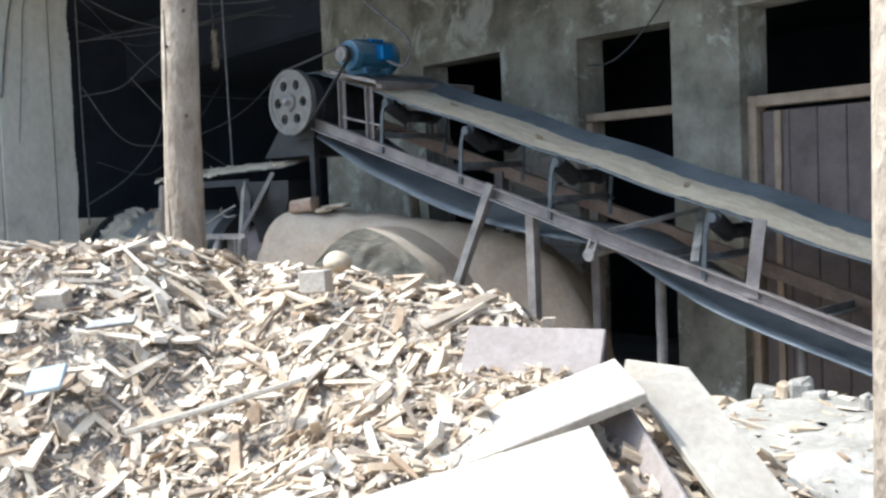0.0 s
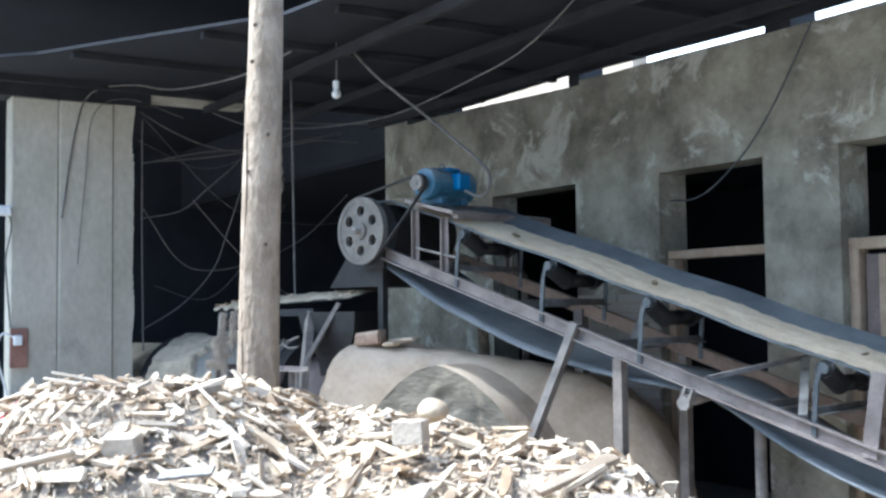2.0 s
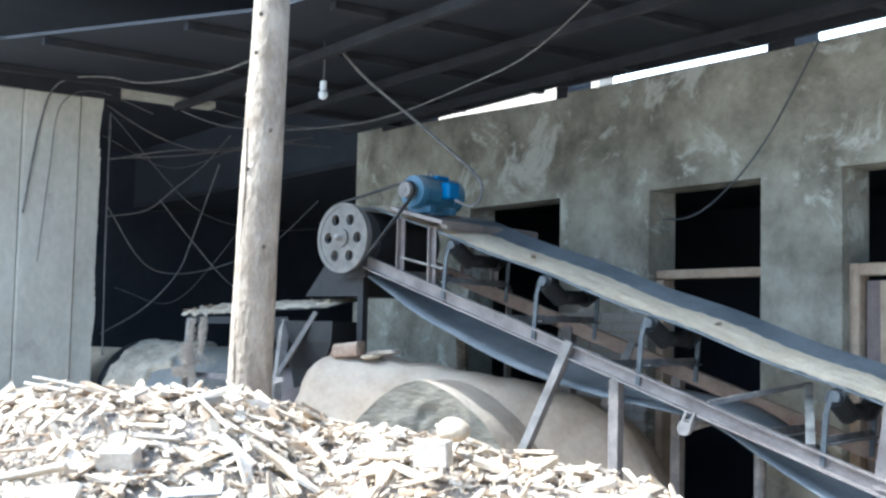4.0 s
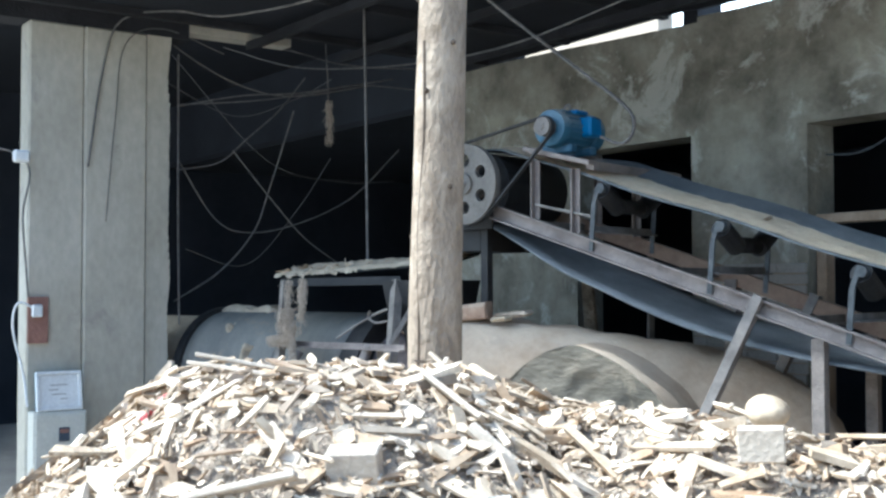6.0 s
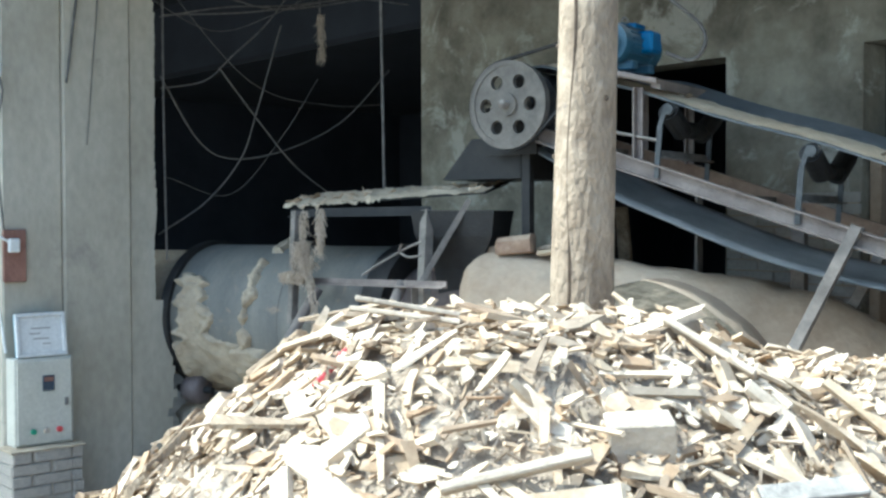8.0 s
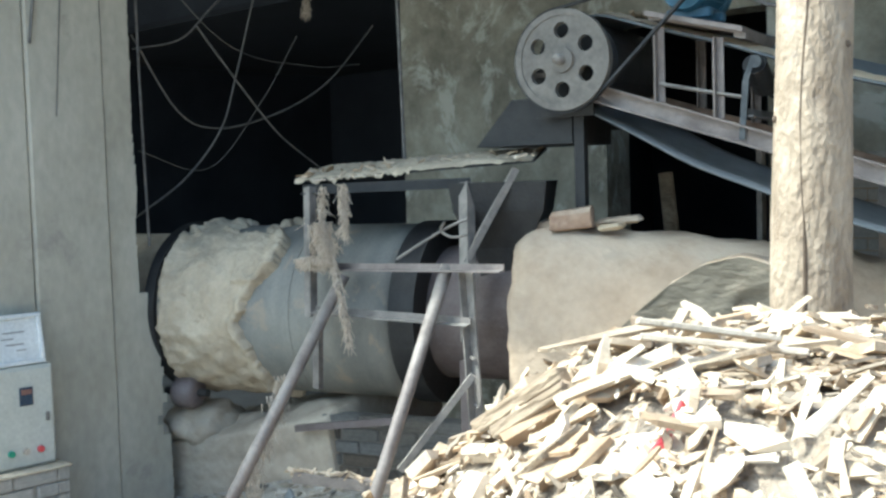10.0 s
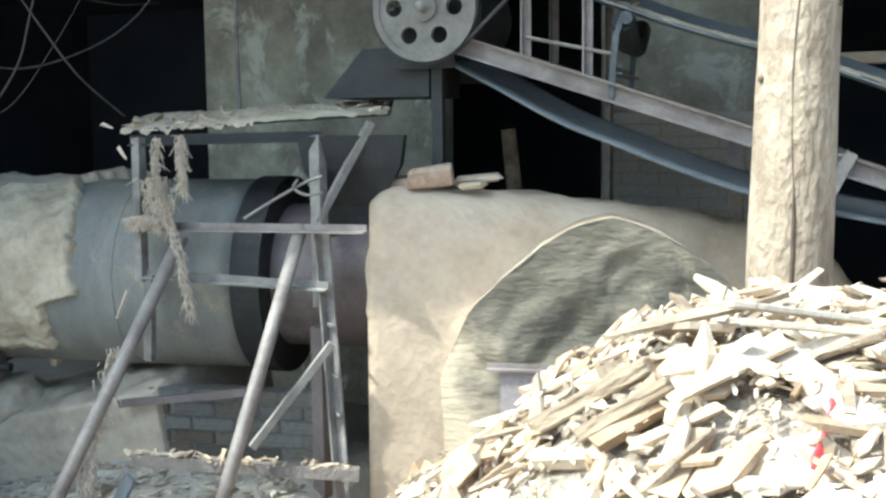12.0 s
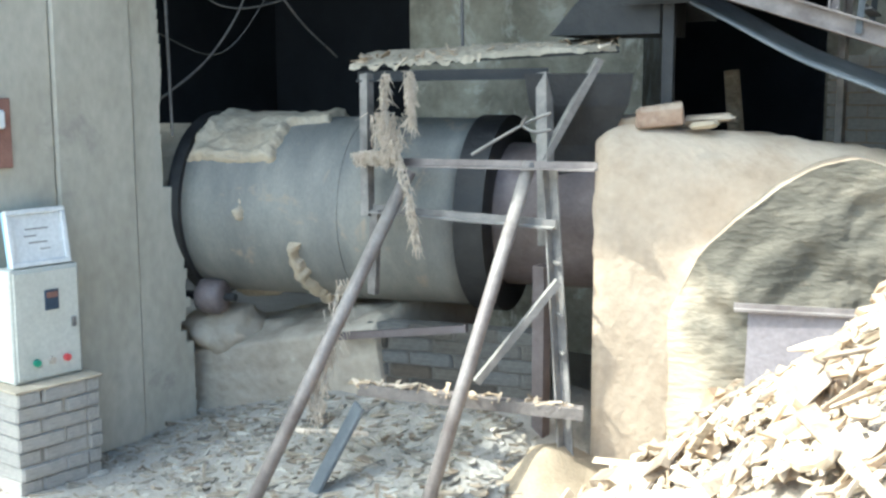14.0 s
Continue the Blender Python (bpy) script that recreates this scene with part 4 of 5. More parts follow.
def drum():
    t = thing("rotary_drum", DRUM_M, "rotating grey-green steel dryer drum with caked mud round it", "drum")
    X, Y, Z = Vector((1, 0, 0)), Vector((0, 1, 0)), Vector((0, 0, 1))
    def shell(name, prof, material, label="", seg=64):
        bm = bmesh.new()
        last = None
        first = None
        for x, r in prof:
            a = ring(bm, X * x, Y, Z, r, seg, lambda q: 1 + 0.004 * nz(math.cos(q) * 2, math.sin(q) * 2, x * 2))
            if last:
                bridge(bm, last, a)
            first = first or a
            last = a
        bm.faces.new(first[::-1])
        bm.faces.new(last)
        return part(name, bm, material, t, label, smooth=len(prof) > 4)
    shell("shell", [(-0.61 + 0.0967 * i, 0.462) for i in range(16)], M_DRUM)
    shell("end_ring", [(-0.675, 0.43), (-0.67, 0.487), (-0.605, 0.487), (-0.60, 0.45)], M_BLACK, "black iron end ring")
    shell("inlet_neck", [(-1.6, 0.42), (-0.675, 0.42)], M_MUDCAKE, "mud-coated neck at the drum's end")
    shell("seam", [(0.24, 0.45), (0.242, 0.4655), (0.256, 0.4655), (0.258, 0.45)], M_DRUM)
    shell("flange", [(0.84, 0.40), (0.845, 0.478), (0.985, 0.478), (0.99, 0.36)], M_BLACK, "black iron flange ring")
    shell("outlet_neck", [(0.985, 0.345), (1.2, 0.343), (1.65, 0.34)], M_DRUM_RUST, "scorched rust-brown outlet neck")
    # the mud: angle 0 faces the yard at eleven seconds, growing upwards
    EDGE = ((-86, -0.10), (-52, -0.10), (-46, 0.07), (-10, 0.05), (18, 0.02), (34, -0.06), (58, 0.05), (74, 0.17), (97, 0.15), (104, -0.16), (150, -0.30), (160, -0.5))
    def edge(a):
        for (p, q), (r, w) in zip(EDGE, EDGE[1:]):
            if p <= a <= r:
                return q + (w - q) * (a - p) / (r - p)
        return -1.0
    def cover(x, a):
        """How far inside the mud, in metres."""
        d = -1.0
        if -90 < a < 165:
            d = min(edge(a) - x, x + 0.60, (a + 86) * 0.008, (160 - a) * 0.008)
            if a > 100:
                d -= 0.05 + 0.09 * nz(x, a * 0.03, 2, 6)
        b = a if a > 0 else a + 360
        if 95 < b < 226:  # a thin ridge left round the drum
            d = max(d, 0.045 - abs(x - 0.02 + 0.05 * nz(b * 0.03, 1, 1)) + 0.055 * nz(b * 0.09, 3, 0) - (0.05 if 168 < b < 182 else 0))
        if 232 < b < 258:  # a torn scrap
            d = max(d, 0.035 - abs(x + 0.27) - 0.0032 * abs(b - 245))
        return d
    bm = bmesh.new()
    def f(u, v):
        x, a = -0.60 + 0.865 * u, -180 + 360 * v
        q = radians(a)
        c, s = math.cos(q), math.sin(q)
        d = cover(x, a) + 0.022 * nz(x, c, s, 9) + 0.014 * nz(x, c, s, 26)
        k = max(0.0, min(1.0, d / 0.022))
        rim = max(0.0, 1 - abs(d - 0.045) / 0.04)
        rough = 0.35 + 0.65 * max(0.0, min(1.0, 0.5 + 1.6 * nz(x, c, s, 3)))
        h = -0.02 + k * (0.042 + 0.020 * rim + 0.014 * rough * nz(x, c * 0.6, s * 0.6, 13) + 0.005 * rough * nz(x, c, s, 38) + 0.018 * nz(x * 2.5, c, s, 4))
        if 60 < a < 98 and x > -0.1:
            h += k * 0.03
        r = 0.462 + h
        return Vector((x, -c * r, s * r))
    grid_mesh(bm, 130, 330, f)
    part("mud_cake", bm, M_MUDCAKE, t, "thick cracked layer of caked mud", smooth=True)
    return t


DRUM = drum()


def support_roller():
    t = thing("support_roller", DRUM_M @ pose(-0.53, -0.30, -0.455), "mud-caked iron roller carrying the drum", "roller")
    bm = bmesh.new()
    last = None
    for x, r in ((-0.07, 0.05), (-0.065, 0.082), (-0.02, 0.09), (0.05, 0.088), (0.065, 0.07), (0.07, 0.03)):
        a = ring(bm, Vector((x, 0, 0)), Vector((0, 1, 0)), Vector((0, 0, 1)), r, 20, lambda q: 1 + 0.10 * nz(math.cos(q) * 2, math.sin(q) * 2, x * 9))
        if last:
            bridge(bm, last, a)
        else:
            bm.faces.new(a[::-1])
        last = a
    bm.faces.new(last)
    part("wheel", bm, M_DRUM_RUST, t, "rusty roller with dried mud on it", smooth=True)
    part("axle", rod(bmesh.new(), (-0.16, 0, 0), (0.13, 0, 0), 0.022, seg=12), M_BLACK, t)
    b = bmesh.new()
    bmesh.ops.create_icosphere(b, subdivisions=4, radius=0.19)
    for v in b.verts:
        v.co *= 1 + 0.22 * nz(v.co.x, v.co.y, v.co.z, 9) + 0.08 * nz(v.co.x, v.co.y, v.co.z, 28)
        v.co = Vector((v.co.x * 1.2 - 0.04, 0.20 + v.co.y * 1.1, v.co.z * 0.8 - 0.22))
    part("pedestal", b, M_PLINTH, t, "lumpy mud pedestal under the roller", smooth=True)


support_roller()


# ---- the stand before the drum ----
def stand():
    t = thing("feeding_stand", pose(0, 0, 0), "rusty welded angle-iron stand with a feeding deck", "stand")
    def b(name, p, q, w, h, iron=False, material=None, label=""):
        part(name, bar(bmesh.new(), p, q, w, h, iron), material or M_STEEL, t, label)
    b("post", (-2.12, 1.18, 0), (-2.30, 1.285, 1.40), 0.05, 0.05, True)
    b("post", (-2.36, 1.36, 1.05), (-2.47, 1.50, 1.80), 0.055, 0.055)
    b("post", (-3.12, 1.04, 1.16), (-3.19, 1.12, 1.80), 0.045, 0.045)
    b("post", (-3.10, 1.05, 0.80), (-3.08, 1.05, 1.19), 0.045, 0.03)
    b("rail", (-3.20, 1.06, 1.405), (-2.06, 1.265, 1.415), 0.045, 0.036, True, M_RAIL)
    b("rail", (-3.12, 1.035, 1.195), (-2.24, 1.235, 1.165), 0.045, 0.038, True)
    b("rail", (-3.23, 1.10, 1.79), (-2.45, 1.50, 1.80), 0.045, 0.05, True, M_BLACK)
    b("brace", (-2.20, 1.21, 0.93), (-2.46, 0.98, 0.50), 0.045, 0.03)
    b("brace", (-2.42, 1.42, 1.42), (-2.26, 1.62, 1.86), 0.055, 0.03)
    b("brace", (-3.43, 1.17, 0.534), (-2.75, 1.30, 0.64), 0.03, 0.035, False, M_DRUM_RUST)
    b("back_post", (-2.42, 1.42, 0.0), (-2.42, 1.42, 0.95), 0.06, 0.06, False, M_DRUM_RUST)
    b("foot_plank", (-2.88, 0.70, 0.465), (-2.06, 1.19, 0.385), 0.06, 0.05, False, M_OLDLEG, "mud-splashed wooden foot plank")
    for p, q in (((-2.89, 1.06, 1.37), (-3.03, 0.16, 0.0)), ((-2.37, 1.24, 1.42), (-2.44, 0.58, 0.0))):
        part("pipe_leg", rod(bmesh.new(), p, q, 0.03, seg=14), M_RAIL, t, "slanting round pipe leg", smooth=True)
    for z in (1.0, 0.78, 0.62):
        b("rung", (-2.20 + (1 - z) * 0.1, 1.22 - (1 - z) * 0.06, z), (-2.31 + (1 - z) * 0.1, 1.30, z), 0.012, 0.012)
    bm = bmesh.new()
    D0, DU, DV = Vector((-3.25, 1.09, 1.825)), Vector((1.05, 0.60, 0.065)), Vector((-0.25, 0.42, 0.07))
    box(bm, (0, 0, 0), (1, 1, 0.012), Matrix(((DU.x, DV.x, 0, D0.x), (DU.y, DV.y, 0, D0.y), (DU.z, DV.z, 1, D0.z), (0, 0, 0, 1))))
    deck = part("deck", bm, M_BLACK, t, "thin dark sheet-iron feeding deck")
    bm = bmesh.new()
    def crust(u, v):
        side = min(1.0, 6 * u + 0.3, 5 * (1 - u), 7 * v + 0.25, 7 * (1 - v))
        h = side * (0.012 + 0.020 * max(0, nz(u * 7, v * 3, 1) + 0.25) + 0.014 * nz(u * 19, v * 9, 4) + 0.008 * nz(u * 51, v * 21, 4))
        droop = max(0.0, 1 - v / 0.05) * (0.016 + 0.026 * nz(u * 26, 2, 5) + 0.014 * nz(u * 70, 1, 5)) * (1.0 if u < 0.5 else 0.3)
        return D0 + DU * (u - 0.01) + DV * (v - 0.03) + Vector((0, 0.010 * nz(u * 30, v * 3, 8), 0.013 + h - max(0.0, droop)))
    grid_mesh(bm, 160, 40, crust)
    part("mud_crust", bm, M_MUDCAKE, deck, "dried mud and straw caked on the deck", smooth=True)
    bm = bmesh.new()
    hx, hy = Vector((0.868, 0.496, 0)), Vector((-0.496, 0.868, 0))
    hoop = []
    for z, w, d in ((1.80, 0.24, 0.20), (1.66, 0.22, 0.18), (1.48, 0.13, 0.12), (1.34, 0.11, 0.10)):
        c = Vector((-2.42, 1.72, z))
        hoop.append([bm.verts.new(c + hx * (w * i) + hy * (d * j)) for i, j in ((-1, -1), (1, -1), (1, 1), (-1, 1))])
        if len(hoop) > 1:
            bridge(bm, hoop[-2], hoop[-1])
    part("hopper", bm, M_BLACK, t, "black sheet-metal hopper under the deck")
    bm = bmesh.new()
    tube(bm, [(-2.62, 1.16, 1.45), (-2.50, 1.22, 1.53), (-2.40, 1.30, 1.60), (-2.33, 1.34, 1.63)], 0.007)
    tube(bm, [(-2.40, 1.26, 1.62), (-2.43, 1.27, 1.58), (-2.38, 1.29, 1.55), (-2.32, 1.33, 1.56)], 0.007)
    part("tie_wire", bm, M_STEEL, t, smooth=True)


stand()


def fibre(pts, r, seed, n=26):
    """A dusty hank of straw and string hanging in shreds."""
    bm = bmesh.new()
    rnd = random.Random(seed)
    path = smooth_path(pts, n)
    for i in range(3):
        o = Vector((rnd.gauss(0, r * 0.4), rnd.gauss(0, r * 0.7), 0))
        tube(bm, [p + o + Vector((rnd.gauss(0, r * 0.6), rnd.gauss(0, r * 0.6), rnd.gauss(0, 0.008))) for p in path[::2]], rnd.uniform(0.0015, 0.0035), n=26, seg=5)
    for p in path:
        for _ in range(13):
            d = Vector((rnd.gauss(0, 0.35), rnd.gauss(0, 0.3), rnd.gauss(-1.0, 0.35))).normalized() * rnd.uniform(0.015, 0.075)
            o = p + Vector((rnd.gauss(0, r), rnd.gauss(0, r), 0))
            rod(bm, o, o + d, 0.0026, 0.0010, 4)
    return tagged(part("straw_hank", bm, M_FIBRE), "dusty shredded hank of straw hanging from the stand", "straw", "straw hanks")


fibre([(-3.02, 1.06, 1.80), (-3.02, 1.05, 1.66), (-2.98, 1.04, 1.50), (-2.90, 1.02, 1.40), (-2.84, 1.00, 1.25), (-2.80, 1.0, 1.06)], 0.010, 1)
fibre([(-3.02, 1.04, 1.63), (-2.99, 1.03, 1.56), (-2.96, 1.03, 1.49)], 0.028, 5, 30)
fibre([(-2.92, 1.10, 1.81), (-2.90, 1.08, 1.70), (-2.88, 1.07, 1.58)], 0.010, 2, 16)
fibre([(-3.14, 1.00, 1.445), (-3.05, 1.00, 1.46), (-2.97, 1.02, 1.44)], 0.018, 3, 30)
fibre([(-2.98, 0.74, 0.92), (-2.98, 0.66, 0.72), (-2.96, 0.55, 0.5), (-2.95, 0.52, 0.38)], 0.022, 4, 20)
def deck_place(rnd):
    u, v = rnd.random() ** 1.4, rnd.uniform(0.0, 0.6)
    return -3.25 + 1.05 * u - 0.25 * v, 1.09 + 0.60 * u + 0.42 * v, 1.853 + 0.065 * u + 0.07 * v, Vector((0, -0.14, 0.99))


def plank_place(rnd):
    u = rnd.random() ** 1.3
    return -2.88 + 0.78 * u, 0.70 + 0.465 * u + rnd.uniform(-0.03, 0.03), 0.495 - 0.076 * u, Vector((0.1, -0.2, 0.97))


chips("plank_splinters", 110, 36, plank_place, "pale splinters and bark lying on the foot plank", M_CHIP, lo=0.02, hi=0.11, tilt=0.25, lift=0.008, mix=(0.7, 1.0))
chips("deck_splinters", 130, 35, deck_place, "pale splinters lying on the feeding deck", M_CHIP, lo=0.02, hi=0.10, tilt=0.3, lift=0.012, mix=(0.6, 1.0))
plank("leaning_board", (-2.86, 0.66, 0.42), (-3.02, 0.52, 0.02), (0.12, -0.05, 0), 0.09, 0.02, M_RUBBER, "blue-grey board end leaning below the stand")


def sand_bank():
    bm = bmesh.new()
    def f(u, v):
        x, y = -2.75 + 1.3 * u, 0.45 + 1.0 * v
        h = (0.24 + 0.09 * nz(x, y, 4, 5)) * math.exp(-((x + 2.2) / 0.25) ** 2 - ((y - 1.22) / 0.27) ** 2) + 0.022 * nz(x, y, 0, 9) + 0.010 * nz(x, y, 0, 24)
        return Vector((x, y, h - 0.02))
    grid_mesh(bm, 40, 30, f)
    tagged(part("sand_bank", bm, M_SAND, smooth=True), "small bank of yellow sand at the furnace foot", "sand", kind="stuff")


sand_bank()

# ---- the conveyor ----
SLOPE = -0.329
RAIL = lambda s: 2.283 + SLOPE * s  # top of the side rails, s metres from the head shaft
CONV_M = pose(-2.015, 1.738, 0, 0, 0, 13.6)
S_END = 6.2


def conveyor():
    t = thing("belt_conveyor", CONV_M, "dusty inclined belt conveyor carrying sawdust", "conveyor")
    for y0, sgn in ((0.03, -1), (0.66, 1)):
        z = RAIL(0)
        ya, yb = (y0 - 0.04, y0 + 0.008) if sgn < 0 else (y0, y0 + 0.048)
        yw = y0 if sgn < 0 else y0
        sec = [(ya, z), (yb, z), (yb, z - 0.087), (ya, z - 0.087), (ya, z - 0.078), (yw, z - 0.078), (yw, z - 0.009), (ya, z - 0.009)]
        if sgn > 0:
            sec = [(yb, z), (ya, z), (ya, z - 0.087), (yb, z - 0.087), (yb, z - 0.078), (y0 + 0.008, z - 0.078), (y0 + 0.008, z - 0.009), (yb, z - 0.009)]
        bm = bmesh.new()
        a = [bm.verts.new((0.12, p, q + SLOPE * 0.12)) for p, q in sec]
        c = [bm.verts.new((S_END, p, q + SLOPE * S_END)) for p, q in sec]
        bridge(bm, a, c)
        bm.faces.new(a[::-1])
        bm.faces.new(c)
        part("side_rail", bm, M_RAIL if sgn < 0 else M_RUSTY, t, "rust-brown channel side rail")
    for s in (0.35, 1.2, 1.95, 2.9, 3.8, 4.7, 5.6):
        part("cross_tie", bar(bmesh.new(), (s, 0.04, RAIL(s) - 0.05), (s, 0.66, RAIL(s) - 0.05), 0.05, 0.05, True), M_STEEL, t)
    # idlers: hooked bracket at either side, two wing rollers and a flat one
    for s in (0.82, 1.52, 2.22, 3.24, 4.2, 5.2):
        z = RAIL(s)
        for y, k in ((0.02, 1), (0.66, -1)):
            bm = bmesh.new()
            bar(bm, (s - 0.02, y, z - 0.06), (s, y, z + 0.20), 0.027, 0.010)
            bar(bm, (s, y, z + 0.20), (s + 0.035, y, z + 0.30), 0.024, 0.010)
            bar(bm, (s + 0.035, y, z + 0.30), (s + 0.065, y + 0.0, z + 0.285), 0.026, 0.010)
            rod(bm, (s + 0.045, y - 0.015, z + 0.275), (s + 0.045, y + 0.02, z + 0.275), 0.027, seg=14)
            part("idler_bracket", bm, M_BRACKET, t)
            part("wing_roller", rod(bmesh.new(), (s + 0.03, y + k * 0.03, z + 0.27), (s + 0.03, y + k * 0.20, z + 0.18), 0.052, seg=16), M_BLACK, t, "black wing roller")
        part("idler_roller", rod(bmesh.new(), (s + 0.03, 0.24, z + 0.19), (s + 0.03, 0.45, z + 0.19), 0.042, seg=14), M_BLACK, t, "black carrying roller", smooth=True)
        part("idler_bar", bar(bmesh.new(), (s, 0.04, z + 0.06), (s, 0.66, z + 0.06), 0.05, 0.04, True), M_STEEL, t)
    part("side_plate", bar(bmesh.new(), (3.5, 0.015, RAIL(3.5) - 0.06), (3.56, 0.015, RAIL(3.5) + 0.35), 0.075, 0.01), M_RAIL, t)
    # carrying belt: a shallow trough
    bm = bmesh.new()
    def trough(v):
        return 0.335 + 0.10 * v * v - 0.015 * math.sin(math.pi * v)
    def f(u, v):
        s = 0.02 + (S_END - 0.02) * u
        sag = 0.007 * math.sin(s * 2 * math.pi / 0.9)
        flat = min(1.0, s / 0.7)
        return Vector((s, 0.05 + 0.60 * v, RAIL(s) + 0.335 + (trough(v) - 0.335) * flat - (0.0 if s > 0.15 else 0.05 * (1 - s / 0.15)) - sag * flat))
    grid_mesh(bm, 120, 14, f)
    o = part("carrying_belt", bm, M_RUBBER, t, "grey rubber carrying belt")
    o.modifiers.new("thick", "SOLIDIFY").thickness = 0.010
    bm = bmesh.new()
    def load(u, v):
        s = 0.06 + (S_END - 0.1) * u
        w = 0.01 + 0.03 * (0.5 + 0.5 * nz(s, 0, 9, 1.6))
        vv = w + (0.70 + 0.06 * nz(s, 4, 2, 2.0) - w) * v
        return Vector((s, 0.05 + 0.60 * vv, f((s - 0.02) / (S_END - 0.02), vv).z + 0.004 + 0.022 * math.sin(math.pi * v) * (1 + 0.6 * nz(s, v, 3, 6)) + 0.008 * nz(s, v * 3, 1, 16)))
    grid_mesh(bm, 260, 16, load)
    part("sawdust_load", bm, M_SAWDUST, t, "layer of pale yellow sawdust on the belt", smooth=True)
    # return belt, sagging between the head, a return roller and the tail
    line = smooth_path([(0.02, 0, 2.15), (0.25, 0, 2.03), (0.56, 0, 1.86), (0.83, 0, 1.75), (1.2, 0, 1.605), (1.54, 0, 1.505), (2.0, 0, 1.415), (2.5, 0, 1.345), (2.7, 0, 1.28), (3.04, 0, 1.09), (3.4, 0, 0.93), (4.1, 0, 0.71), (5.0, 0, 0.44), (6.1, 0, 0.16)], 90)
    bm = bmesh.new()
    grid_mesh(bm, 90, 6, lambda u, v: line[round(u * 90)] + Vector((0, 0.06 + 0.56 * v, 0.06 * v + 0.012 * math.sin(math.pi * v))))
    o = part("return_belt", bm, M_RUBBER, t, "grey rubber return belt sagging below the rails", smooth=True)
    o.modifiers.new("thick", "SOLIDIFY").thickness = 0.010
    part("head_pulley", rod(bmesh.new(), (0.02, 0.05, 2.345), (0.02, 0.64, 2.345), 0.205, seg=36), M_BLACK, t, "black head pulley")
    part("tail_pulley", rod(bmesh.new(), (6.12, 0.05, 0.30), (6.12, 0.64, 0.30), 0.13, seg=28), M_BLACK, t, "black tail pulley")
    part("return_roller", rod(bmesh.new(), (2.50, 0.0, 1.295), (2.50, 0.66, 1.355), 0.035, seg=14), M_STEEL, t, smooth=True)
    bm = bmesh.new()
    for d in (-0.02, 0.03):
        bar(bm, (2.53 + d, -0.01, RAIL(2.53) - 0.08), (2.50 + d, -0.01, 1.30), 0.016, 0.012)
    rod(bm, (2.50, -0.02, 1.285), (2.50, 0.01, 1.285), 0.038, seg=16)
    part("roller_hanger", bm, M_STEEL, t, "grey looped hanger of the return roller")
    # legs
    for y in (0.0, 0.68):
        part("slanting_leg", bar(bmesh.new(), (1.78, y, RAIL(1.78) + 0.02), (0.92, y, 0.0), 0.055, 0.05, True), M_STEEL, t)
        part("leg", bar(bmesh.new(), (2.06, y + 0.03, RAIL(2.06) - 0.09), (2.06, y + 0.03, 0.0), 0.06, 0.06), M_OLDLEG, t, "weathered timber leg")
    part("leg", rod(bmesh.new(), (2.75, 0.35, 1.25), (2.75, 0.35, 0.0), 0.032, seg=12), M_STEEL, t)
    part("leg", rod(bmesh.new(), (3.62, 0.35, 0.95), (3.62, 0.35, 0.0), 0.025, seg=12), M_STEEL, t)
    part("leg", bar(bmesh.new(), (0.0, 0.12, 2.2), (0.0, 0.12, 1.58), 0.05, 0.05), M_BLACK, t)
    part("leg", bar(bmesh.new(), (1.3, 0.68, 1.8), (1.3, 0.68, 0.0), 0.07, 0.07), M_OLDLEG, t, "weathered timber leg")
    bm = bmesh.new()
    bar(bm, (2.62, 0.02, RAIL(2.62) + 0.0), (2.95, 0.5, RAIL(2.7) + 0.13), 0.03, 0.025)
    bar(bm, (2.95, 0.5, RAIL(2.7) + 0.13), (3.15, 0.05, RAIL(3.15)), 0.045, 0.02)
    part("bent_brace", bm, M_STEEL, t, "pale bent strap brace")
    # motor table
    for s in (0.43, 0.70):
        for y in (0.02, 0.66):
            part("table_post", bar(bmesh.new(), (s, y, RAIL(s)), (s, y, 2.475 - 0.25 * (s - 0.43)), 0.04, 0.04, True), M_RAIL, t)
    part("table_tie", rod(bmesh.new(), (0.43, 0.02, RAIL(0.43) + 0.08), (0.80, 0.02, RAIL(0.8) + 0.12), 0.008), M_STEEL, t)
    bm = bmesh.new()
    box(bm, (0.38, -0.03, 2.622), (0.82, 0.02, 2.645), shear=-0.25)
    box(bm, (0.38, 0.02, 2.61), (0.43, 0.98, 2.645), shear=-0.25)
    box(bm, (0.77, 0.02, 2.595), (0.82, 0.98, 2.645), shear=-0.25)
    box(bm, (0.43, 0.62, 2.61), (0.77, 0.70, 2.645), shear=-0.25)
    box(bm, (0.43, 0.02, 2.615), (0.77, 0.40, 2.64), shear=-0.25)
    part("motor_table", bm, M_RAIL, t, "rusty welded motor table")
    bm = bmesh.new()
    box(bm, (-0.20, 0.04, 2.10), (0.10, 0.06, 2.36))
    box(bm, (-0.20, 0.64, 2.05), (0.10, 0.66, 2.36))
    bar(bm, (-0.22, 0.05, 2.28), (-0.22, 0.66, 2.28), 0.012, 0.16)
    part("chute", bm, M_BLACK, t, "black sheet-metal discharge chute")
    bm = bmesh.new()
    v = [bm.verts.new(p) for p in ((-0.56, 0.11, 1.975), (-0.04, 0.11, 1.975), (-0.04, 0.11, 2.2), (-0.36, 0.11, 2.2))]
    w = [bm.verts.new((p.co.x, 0.62, p.co.z)) for p in v]
    bridge(bm, v, w)
    bm.faces.new(v)
    bm.faces.new(w[::-1])
